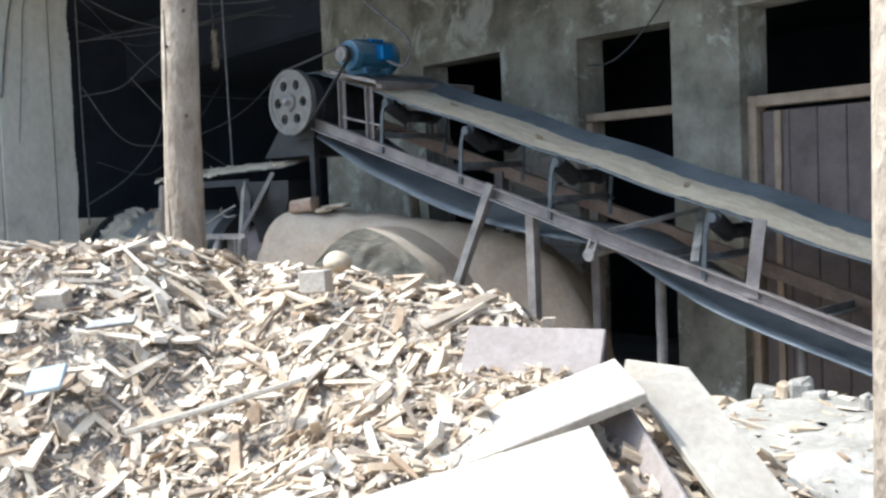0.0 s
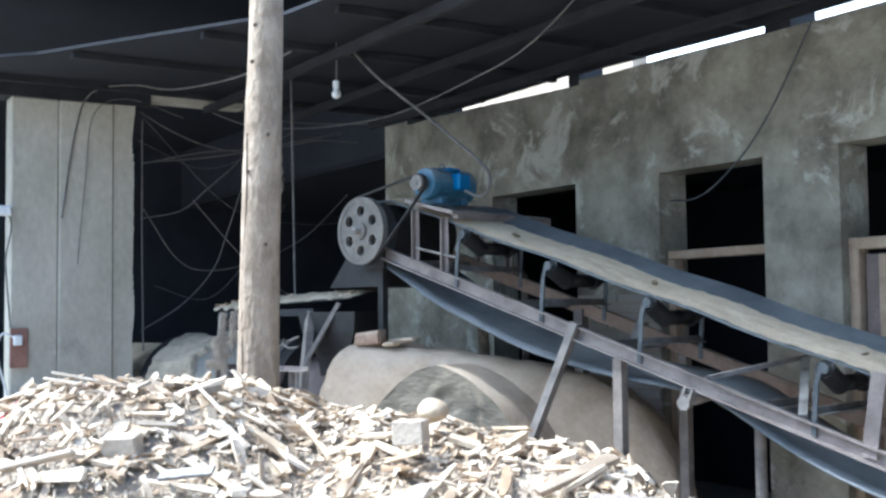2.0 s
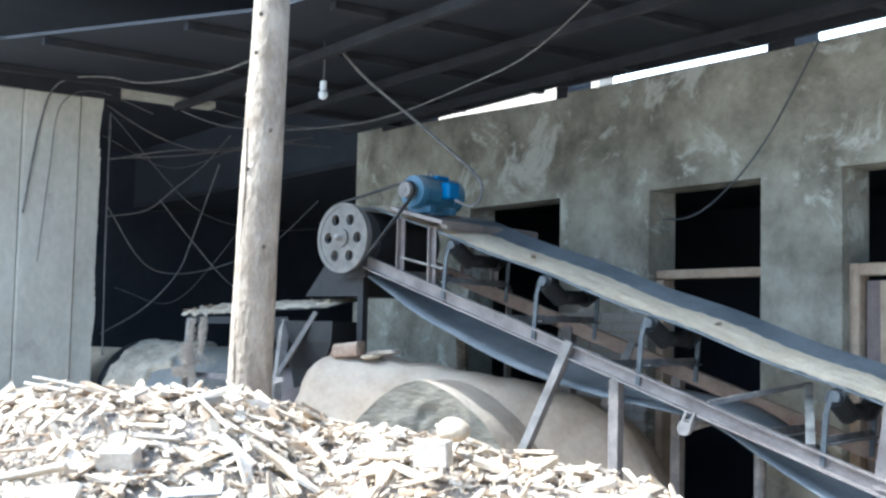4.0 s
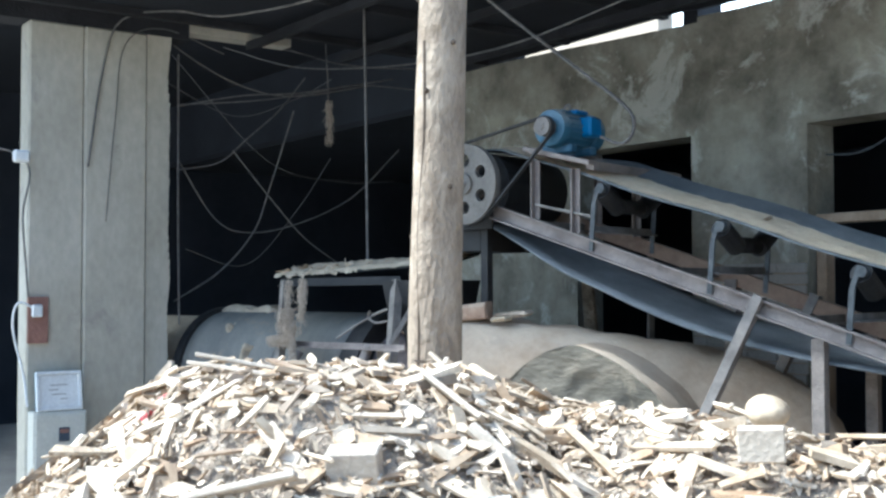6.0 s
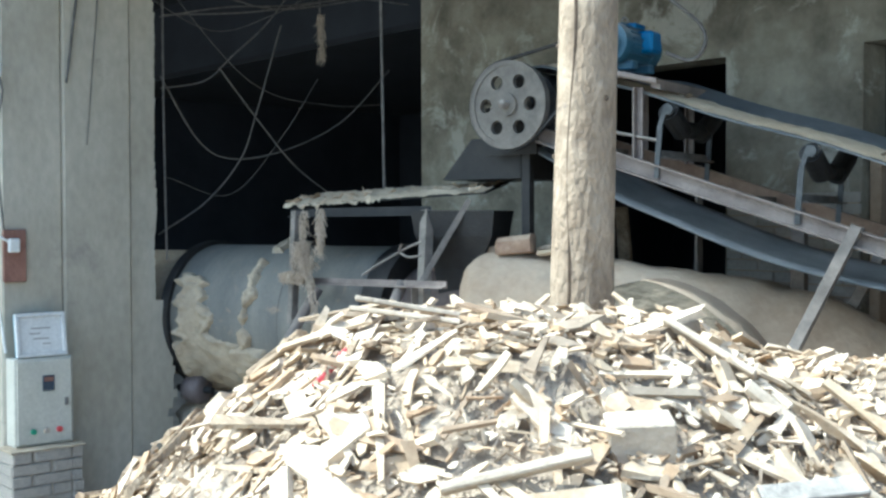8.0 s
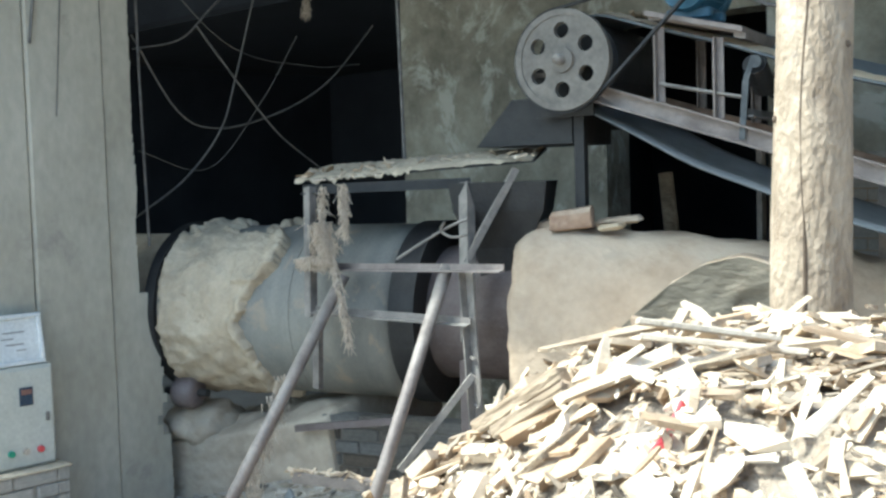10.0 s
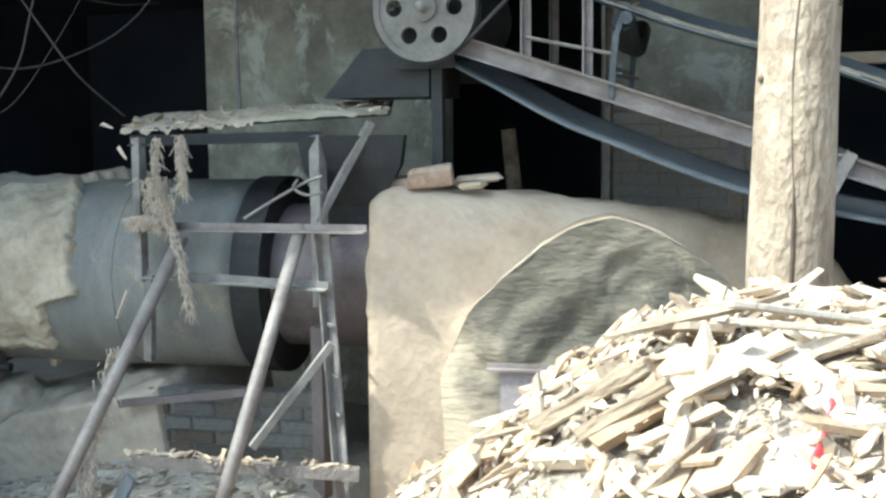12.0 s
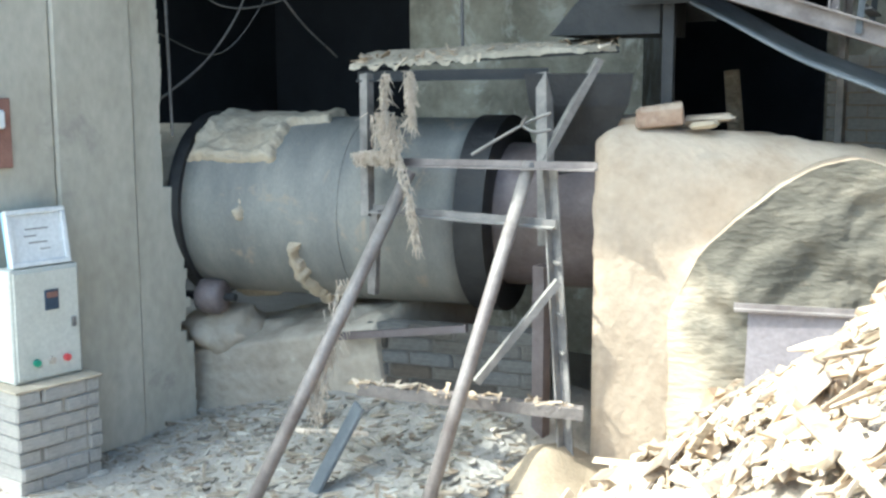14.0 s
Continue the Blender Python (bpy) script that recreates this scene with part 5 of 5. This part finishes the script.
    part("chute_apron", bm, M_BLACK, t, "black slanting chute apron")
    for z in (2.30, 2.38):
        part("shaft_bolt", rod(bmesh.new(), (-0.26, 0.0, z), (-0.02, 0.0, z), 0.012), M_STEEL, t)
    part("bearing", rod(bmesh.new(), (0.0, 0.0, 2.35), (0.0, 0.05, 2.35), 0.07, seg=18), M_STEEL, t)
    return t


CONVEYOR = conveyor()


def flywheel():
    """Cast pulley wheel with six round holes; its axis is local Y."""
    bm = bmesh.new()
    R, seg = 0.234, 72
    def cyl_ring(y0, y1, r0, r1):
        bm = bmesh.new()
        loops = []
        for y, r in ((y0, r0), (y0, r1), (y1, r1), (y1, r0)):
            loops.append([bm.verts.new((r * math.cos(2 * math.pi * i / seg), y, r * math.sin(2 * math.pi * i / seg))) for i in range(seg)])
        for k in range(4):
            bridge(bm, loops[k], loops[(k + 1) % 4])
        return bm
    # web with holes: six sectors, each a ring of quads from the hole to the sector's edge
    for y, flip in ((-0.018, 1), (0.018, -1)):
        for k in range(6):
            a0 = math.pi / 3 * k
            c = Vector((0.137 * math.cos(a0), 0.137 * math.sin(a0)))
            edge = []
            for j in range(9):
                a = a0 - math.pi / 6 + math.pi / 3 * j / 8
                edge.append(Vector((0.212 * math.cos(a), 0.212 * math.sin(a))))
            e1 = a0 + math.pi / 6
            for j in range(1, 8):
                q = 0.212 + (0.055 - 0.212) * j / 8
                edge.append(Vector((q * math.cos(e1), q * math.sin(e1))))
            for j in range(5):
                a = e1 - math.pi / 3 * j / 4
                edge.append(Vector((0.055 * math.cos(a), 0.055 * math.sin(a))))
            e2 = a0 - math.pi / 6
            for j in range(1, 8):
                q = 0.055 + (0.212 - 0.055) * j / 8
                edge.append(Vector((q * math.cos(e2), q * math.sin(e2))))
            inner = [c + (e - c).normalized() * 0.037 for e in edge]
            A = [bm.verts.new((e.x, y, e.y)) for e in edge]
            B = [bm.verts.new((e.x, y, e.y)) for e in inner]
            bridge(bm, A, B)
            if flip > 0:
                C = [bm.verts.new((e.x, 0.018, e.y)) for e in inner]
                bridge(bm, B, C)
    bmesh.ops.remove_doubles(bm, verts=bm.verts[:], dist=0.0004)
    ob = part("flywheel", bm, M_WHEEL, CONVEYOR, "grey cast pulley wheel with six round holes")
    bm = bmesh.new()
    rod(bm, (0, -0.075, 0), (0, 0.1, 0), 0.024, seg=14)
    part("shaft_end", bm, M_STEEL, ob, smooth=True)
    part("rim", cyl_ring(-0.024, 0.024, 0.205, R), M_WHEEL, ob)
    part("hub", cyl_ring(-0.035, 0.035, 0.025, 0.06), M_WHEEL, ob)
    ob.location = (0, -0.07, 2.355)
    return ob


WHEEL = flywheel()


def motor():
    t = thing("electric_motor", CONV_M @ pose(0.56, 0.17, 2.64), "dusty blue electric motor on the conveyor's table", "motor")
    bm = bmesh.new()
    last = None
    for y, r in ((-0.20, 0.05), (-0.195, 0.10), (-0.15, 0.108), (-0.14, 0.102), (0.12, 0.102), (0.125, 0.112), (0.20, 0.112), (0.215, 0.09), (0.215, 0.02)):
        a = [bm.verts.new((r * math.cos(q), y, r * math.sin(q))) for q in (2 * math.pi * i / 32 for i in range(32))]
        if last:
            bridge(bm, last, a)
        last = a
    bm.faces.new(last)
    part("housing", bm, M_BLUE, t, smooth=False)
    for i in range(18):
        a = 2 * math.pi * (i + 0.5) / 18
        c, s = math.cos(a), math.sin(a)
        part("cooling_fin", bar(bmesh.new(), (0.108 * c, -0.13, 0.108 * s), (0.108 * c, 0.11, 0.108 * s), 0.008, 0.008), M_BLUE, t)
    bm = bmesh.new()
    box(bm, (0.06, -0.02, -0.04), (0.155, 0.10, 0.07), bevel=0.012)
    box(bm, (-0.05, -0.03, 0.09), (0.07, 0.09, 0.115), bevel=0.008)
    part("terminal_box", bm, M_BLUE_BRIGHT, t, "bright blue terminal box")
    bm = bmesh.new()
    for y in (-0.10, 0.10):
        box(bm, (-0.10, y - 0.03, -0.135), (0.10, y + 0.03, -0.09), bevel=0.006)
    part("foot", bm, M_BLUE, t)
    part("eye_bolt", tube(bmesh.new(), [(0, -0.02, 0.10), (-0.02, -0.02, 0.125), (0, -0.02, 0.148), (0.02, -0.02, 0.125), (0, -0.02, 0.10)], 0.006), M_STEEL, t)
    bm = bmesh.new()
    rod(bm, (0, -0.19, 0), (0, -0.275, 0), 0.018, seg=12)
    rod(bm, (0, -0.205, 0), (0, -0.27, 0), 0.052, seg=24)
    part("drive_pulley", bm, M_STEEL, t, "small grey drive pulley")
    # the belt round drive pulley and flywheel
    b = thing("drive_belt", CONV_M, "worn dark rubber V-belt from motor to wheel", "drive belt")
    y = -0.07
    c1, r1, c2, r2 = Vector((0.0, 2.355)), 0.238, Vector((0.56, 2.64)), 0.056
    d = c2 - c1
    base = math.atan2(d.y, d.x)
    off = math.acos((r1 - r2) / d.length)
    pts = []
    for i in range(25):
        a = base + off + (2 * math.pi - 2 * off) * i / 24
        pts.append(c1 + Vector((math.cos(a), math.sin(a))) * r1)
    for i in range(13):
        a = base - off + 2 * off * i / 12
        pts.append(c2 + Vector((math.cos(a), math.sin(a))) * r2)
    bm = bmesh.new()
    n = len(pts)
    loops = []
    for i, p in enumerate(pts):
        tg = (pts[(i + 1) % n] - pts[i - 1]).normalized()
        nn = Vector((tg.y, -tg.x))
        loops.append([bm.verts.new((p.x + nn.x * e, y + w, p.y + nn.y * e)) for e, w in ((0.007, -0.013), (0.007, 0.013), (-0.007, 0.009), (-0.007, -0.009))])
    for i in range(n):
        bridge(bm, loops[i], loops[(i + 1) % n])
    part("belt", bm, M_BLACK, b)


motor()

# ---- switch box, bricks and fittings on the pillar ----


def switch_box():
    t = thing("switch_box", pose(-4.20, -0.19, 0.468), "cream steel switch box standing on stacked bricks", "switch box")
    bm = bmesh.new()
    box(bm, (0, 0, 0), (0.13, 0.34, 0.50), bevel=0.006)
    part("case", bm, M_BOX, t)
    bm = bmesh.new()
    box(bm, (0.131, 0.012, 0.012), (0.142, 0.328, 0.488), bevel=0.004)
    d = part("door", bm, M_BOX, t)
    bm = bmesh.new()
    box(bm, (0.142, 0.155, 0.31), (0.150, 0.225, 0.40), bevel=0.003)
    e = part("display", bm, M_DISPLAY, d, "small dark display panel")
    bm = bmesh.new()
    box(bm, (0.150, 0.163, 0.365), (0.152, 0.217, 0.39))
    part("readout", bm, M_REDBOARD, d, "dull red readout strip")
    for y, m, l in ((0.10, M_GREEN, "green push button"), (0.175, M_FIBRE, "yellowish push button"), (0.25, M_RED, "red push button")):
        bm = bmesh.new()
        rod(bm, (0.142, y, 0.085), (0.160, y, 0.085), 0.016, seg=16)
        part("button", bm, m, d, l)
    bm = bmesh.new()
    box(bm, (0.142, 0.285, 0.22), (0.158, 0.303, 0.265), bevel=0.003)
    part("latch", bm, M_STEEL, d, "small steel latch")
    p = thing("framed_panel", pose(-4.10, -0.165, 0.972, 0, -9, 0), "white framed panel leaning on the pillar above the box", "panel")
    for lo, hi in (((0, 0, 0), (0.025, 0.29, 0.022)), ((0, 0, 0.228), (0.025, 0.29, 0.25)), ((0, 0, 0.0225), (0.025, 0.022, 0.2275)), ((0, 0.268, 0.0225), (0.025, 0.29, 0.2275))):
        bm = bmesh.new()
        box(bm, lo, hi, bevel=0.003)
        part("frame_bar", bm, M_WHITE, p)
    bm = bmesh.new()
    box(bm, (-0.02, 0.004, 0.004), (-0.001, 0.286, 0.246))
    part("back", bm, M_PALEBLUE, p, "pale blue backing")
    bm = bmesh.new()
    box(bm, (0.0, 0.0225, 0.0225), (0.012, 0.2675, 0.2275))
    part("face", bm, M_WHITE, p)
    for y0, z0, y1, z1 in ((0.09, 0.16, 0.20, 0.165), (0.08, 0.13, 0.14, 0.135), (0.10, 0.10, 0.19, 0.106), (0.15, 0.07, 0.20, 0.075)):
        bm = bmesh.new()
        box(bm, (0.0125, y0, z0), (0.014, y1, z1))
        part("mark", bm, M_STEEL, p)


switch_box()


def brick_stack():
    t = thing("brick_stack", pose(-4.20, -0.24, 0), "dry stack of dusty grey bricks under the box", "bricks")
    bm = bmesh.new()
    box(bm, (0, 0, 0), (1, 1, 1), bevel=0.05)
    o = part("brick", bm, M_BRICK, t)
    me = o.data
    rnd = random.Random(4)
    first = True
    h = 0.0655
    for k in range(7):
        cuts = (0.115, 0.23, 0.07) if k % 2 == 0 else (0.23, 0.115, 0.07)
        y = 0.0
        for w in cuts:
            ob = o if first else new("brick", me)
            first = False
            ob.parent = t
            ob.matrix_basis = Matrix.Translation((rnd.uniform(-0.008, 0.008), y + 0.002, k * h)) @ pose(0, 0, 0, 0, 0, rnd.uniform(-2, 2)) @ Matrix.Diagonal((0.22, w - 0.006, h - 0.006, 1))
            y += w
    bm = bmesh.new()
    box(bm, (-0.0, -0.01, 7 * h - 0.004), (0.23, 0.425, 7 * h + 0.008), bevel=0.003)
    core = bmesh.new()
    box(core, (0.014, 0.010, 0.0), (0.206, 0.402, 7 * h - 0.006))
    part("mortar", core, M_RUBBLE, t)
    part("mortar_bed", bm, M_MUDCAKE, t, "crumbling mud bed on the top course")


brick_stack()


def wall_switch():
    t = thing("switch_board", pose(-4.205, -0.20, 1.40), "red-brown wooden switch board on the pillar", "switch board")
    bm = bmesh.new()
    box(bm, (0, 0, 0), (0.025, 0.13, 0.30), bevel=0.004)
    part("board", bm, M_REDBOARD, t)
    bm = bmesh.new()
    box(bm, (0.026, 0.02, 0.17), (0.06, 0.085, 0.25), bevel=0.008)
    part("socket", bm, M_WHITE, t, "white plastic socket")
    cable("wire", [(-4.17, -0.15, 1.62), (-4.18, -0.26, 1.66), (-4.19, -0.29, 1.5), (-4.19, -0.22, 1.2), (-4.17, -0.2, 1.0)], 0.008, "grey wire looping from the switch board", M_WHITE)


wall_switch()
b = bmesh.new()
box(b, (-4.215, -0.30, 2.56), (-4.16, -0.2, 2.64), bevel=0.012)
tagged(part("cable_clip", b, M_WHITE), "white plastic cable connector on the pillar's edge", "connector")
cable("wire", [(-4.6, -1.6, 2.95), (-4.4, -0.9, 2.72), (-4.19, -0.25, 2.60), (-4.18, -0.24, 2.2), (-4.18, -0.2, 1.70)], 0.007, "thin grey wire led to the switch board")

# ---- cables ----
V = -4.42
for pts in ([(0.9, 3.06), (1.42, 3.19), (1.95, 3.27), (2.8, 3.47)], [(0.88, 1.66), (1.25, 1.88), (1.53, 2.17), (1.67, 2.48), (1.9, 3.13)],
            [(0.9, 2.68), (1.2, 2.27), (1.48, 2.17), (1.92, 2.25), (2.43, 2.48), (2.9, 2.9)], [(1.33, 2.77), (1.67, 2.42), (1.97, 2.14), (2.33, 1.92)],
            [(0.6, 3.66), (1.04, 3.41), (1.46, 3.26), (1.9, 3.24), (2.6, 3.4)], [(0.9, 2.6), (1.24, 2.68), (1.47, 2.87), (1.75, 3.11), (2.0, 3.4)],
            [(1.0, 3.66), (1.8, 3.58), (2.37, 3.53), (3.3, 3.6)]):
    cable("hanging_cable", [(V - 0.03 * i, y, z) for i, (y, z) in enumerate(pts)], 0.0062, "dusty slack cable hanging across the dark bay")
rc = random.Random(17)
for i in range(3):
    y0, y1 = 0.95 + 0.2 * rc.random(), 2.2 + 1.1 * rc.random()
    z0, z1 = 2.0 + 1.6 * rc.random(), 2.3 + 1.3 * rc.random()
    sag, d = 0.15 + 0.35 * rc.random(), V - 0.15 - 0.5 * rc.random()
    cable("hanging_cable", [(d, y0, z0), (d, 0.6 * y0 + 0.4 * y1, 0.6 * z0 + 0.4 * z1 - sag), (d, 0.25 * y0 + 0.75 * y1, 0.25 * z0 + 0.75 * z1 - sag * 0.6), (d, y1, z1)], 0.0035, "thin dusty strand hanging in the dark bay")
cable("hanging_cable", [(-4.18, 0.30, 2.2), (-4.18, 0.36, 2.9), (-4.17, 0.42, 3.4), (-4.2, 0.7, 3.55), (-4.3, 1.2, 3.45)], 0.004, "thin grey cable running up the pillar")
cable("hanging_cable", [(-4.27, 0.84, 3.4), (-4.26, 0.84, 2.4), (-4.25, 0.85, 1.5)], 0.008, "thin reddish cable hanging down the wall edge")
cable("hanging_cable", [(-4.19, 0.18, 2.56), (-4.19, 0.28, 3.25), (-4.17, 0.4, 3.57), (-3.9, 0.66, 3.61), (-3.5, 0.83, 3.52), (-2.7, 1.03, 3.49), (-2.15, 1.21, 3.59)], 0.008, "grey cable looping from the pillar up under the roof")
cable("hanging_cable", [(-5.82, 1.9, 3.85), (-4.61, 1.9, 3.49), (-3.56, 1.9, 3.31), (-2.62, 1.9, 3.21), (-1.84, 1.9, 3.18), (-0.97, 1.9, 3.25), (-0.37, 1.9, 3.34), (0.2, 1.95, 3.62)], 0.005, "thin dusty strand slung along under the roof")
cable("hanging_cable", [(-4.3, 0.85, 3.05), (-4.3, 1.42, 3.13), (-4.3, 1.9, 3.23), (-4.3, 2.32, 3.34), (-4.3, 2.87, 3.36)], 0.005, "thin dusty strand slung across the dark bay")
cable("motor_cable", [(-1.95, 1.55, 3.62), (-1.79, 1.67, 3.40), (-1.55, 1.885, 3.13), (-1.32, 2.0, 2.92), (-1.10, 2.09, 2.72), (-1.06, 2.09, 2.60), (-1.12, 2.06, 2.53), (-1.25, 2.03, 2.58)], 0.010, "grey supply cable hanging down to the motor")
cable("pull_wire", [(-3.05, 1.62, 3.62), (-3.04, 1.63, 2.8), (-3.03, 1.64, 1.9)], 0.009, "thin straight wire hanging down to the deck")
cable("wall_cable", [(0.42, 3.44, 3.52), (0.25, 3.45, 3.28), (0.05, 3.45, 3.0), (-0.17, 3.45, 2.775), (-0.42, 3.45, 2.60), (-0.62, 3.45, 2.53), (-0.84, 3.46, 2.54)], 0.006, "dusty cable drooping across the doorway", M_BRACKET)


def bulb():
    t = thing("hanging_bulb", pose(-1.95, 1.45, 3.28), "bare unlit bulb hanging on a flex", "lamp")
    part("flex", tube(bmesh.new(), [(0, 0, 0.36), (0.005, 0, 0.2), (0, 0, 0.08)], 0.005), M_CABLE, t)
    part("holder", rod(bmesh.new(), (0, 0, 0.09), (0, 0, 0.03), 0.022, seg=14), M_WHITE, t, "white lamp holder")
    bm = bmesh.new()
    bmesh.ops.create_uvsphere(bm, u_segments=16, v_segments=10, radius=0.032)
    part("glass", bm, M_WHITE, t, "milky glass bulb", smooth=True)


bulb()
fibre([(-4.33, 2.09, 3.20), (-4.33, 2.10, 3.05), (-4.33, 2.10, 2.90)], 0.012, 8, 14)
cable("hanging_cable", [(-4.33, 2.06, 3.66), (-4.33, 2.08, 3.4), (-4.33, 2.09, 3.15)], 0.005, "thin dusty strand with a hank of straw on it")

# weathered post at the yard's edge
b = bmesh.new()
rod(b, (4.345, -0.485, 0), (4.375, -0.475, 3.6), 0.075, 0.065, 20)
tagged(part("yard_post", b, M_POLE, smooth=True), "pale weathered timber post at the yard's edge", "post")

# ---- chips on the move ----
CHIPS = []
for i, (s0, y) in enumerate(((3.0, 0.25), (2.0, 0.2), (1.2, 0.33), (4.2, 0.3), (5.2, 0.25), (5.9, 0.3))):
    b = bmesh.new()
    box(b, (-0.03, -0.015, -0.007), (0.03, 0.015, 0.007), bevel=0.005)
    o = part("belt_chip", b, M_ROUGHWOOD)
    tagged(o, "brown bit of bark riding up on the belt", "chip", "chips on the belt")
    CHIPS.append((o, s0, y))
FLAKES = []
rf = random.Random(44)
for t0 in (6.4, 7.2, 11.0, 11.3, 11.4, 11.6, 11.85, 11.95, 12.1, 12.2, 12.35, 12.5, 12.7, 12.85, 12.95, 13.1, 13.15, 13.25, 13.6):
    w = rf.random() * 0.34
    L = rf.choice((0.022, 0.03, 0.035, 0.075))
    b = bmesh.new()
    box(b, (-L, -0.010, -0.004), (L, 0.010, 0.004), bevel=0.003)
    for v in b.verts:
        v.co.y *= 1 - 0.5 * max(0.0, v.co.x / L) + 0.2 * nz(v.co.x, t0, 0, 30)
    o = part("falling_flake", b, M_FIBRE)
    tagged(o, "pale splinter falling from the deck's end", "flake", "falling flakes")
    FLAKES.append((o, t0, -3.2 + 0.9 * w, 1.13 + 0.5 * w, 1.865 + 0.05 * w))


def motions():
    # the drum turns, its near side rising
    walk(DRUM, [(0.5 * i, DRUM_M @ pose(0, 0, 0, -39 * (0.5 * i - 11.0), 0, 0)) for i in range(29)])
    # the flywheel hauls the belt up towards the head
    walk(WHEEL, [(0.5 * i, pose(0, -0.07, 2.355, 0, 0.5 * i * -105, 0)) for i in range(29)])
    for o, s0, y in CHIPS:
        rows = []
        for i in range(15):
            s = max(0.25, s0 - 0.42 * i)
            rows.append((float(i), CONV_M @ pose(s, y, RAIL(s) + 0.372, 0, 18, 40 * s0)))
        walk(o, rows)
    for o, t0, x, y, z in FLAKES:
        rows = [(0.0, pose(x, y, z - 0.03)), (t0 - 0.2, pose(x, y, z - 0.03)), (t0, pose(x, y - 0.32, z + 0.01))]
        for k in range(1, 7):
            tt = 0.1 * k
            rows.append((t0 + tt, pose(x - 0.1 * tt, y - 0.32 - 0.25 * tt, max(0.22, z - 4.9 * tt * tt), 50 * k, 30 * k, 0)))
        rows.append((14.0, rows[-1][1]))
        walk(o, rows)


motions()
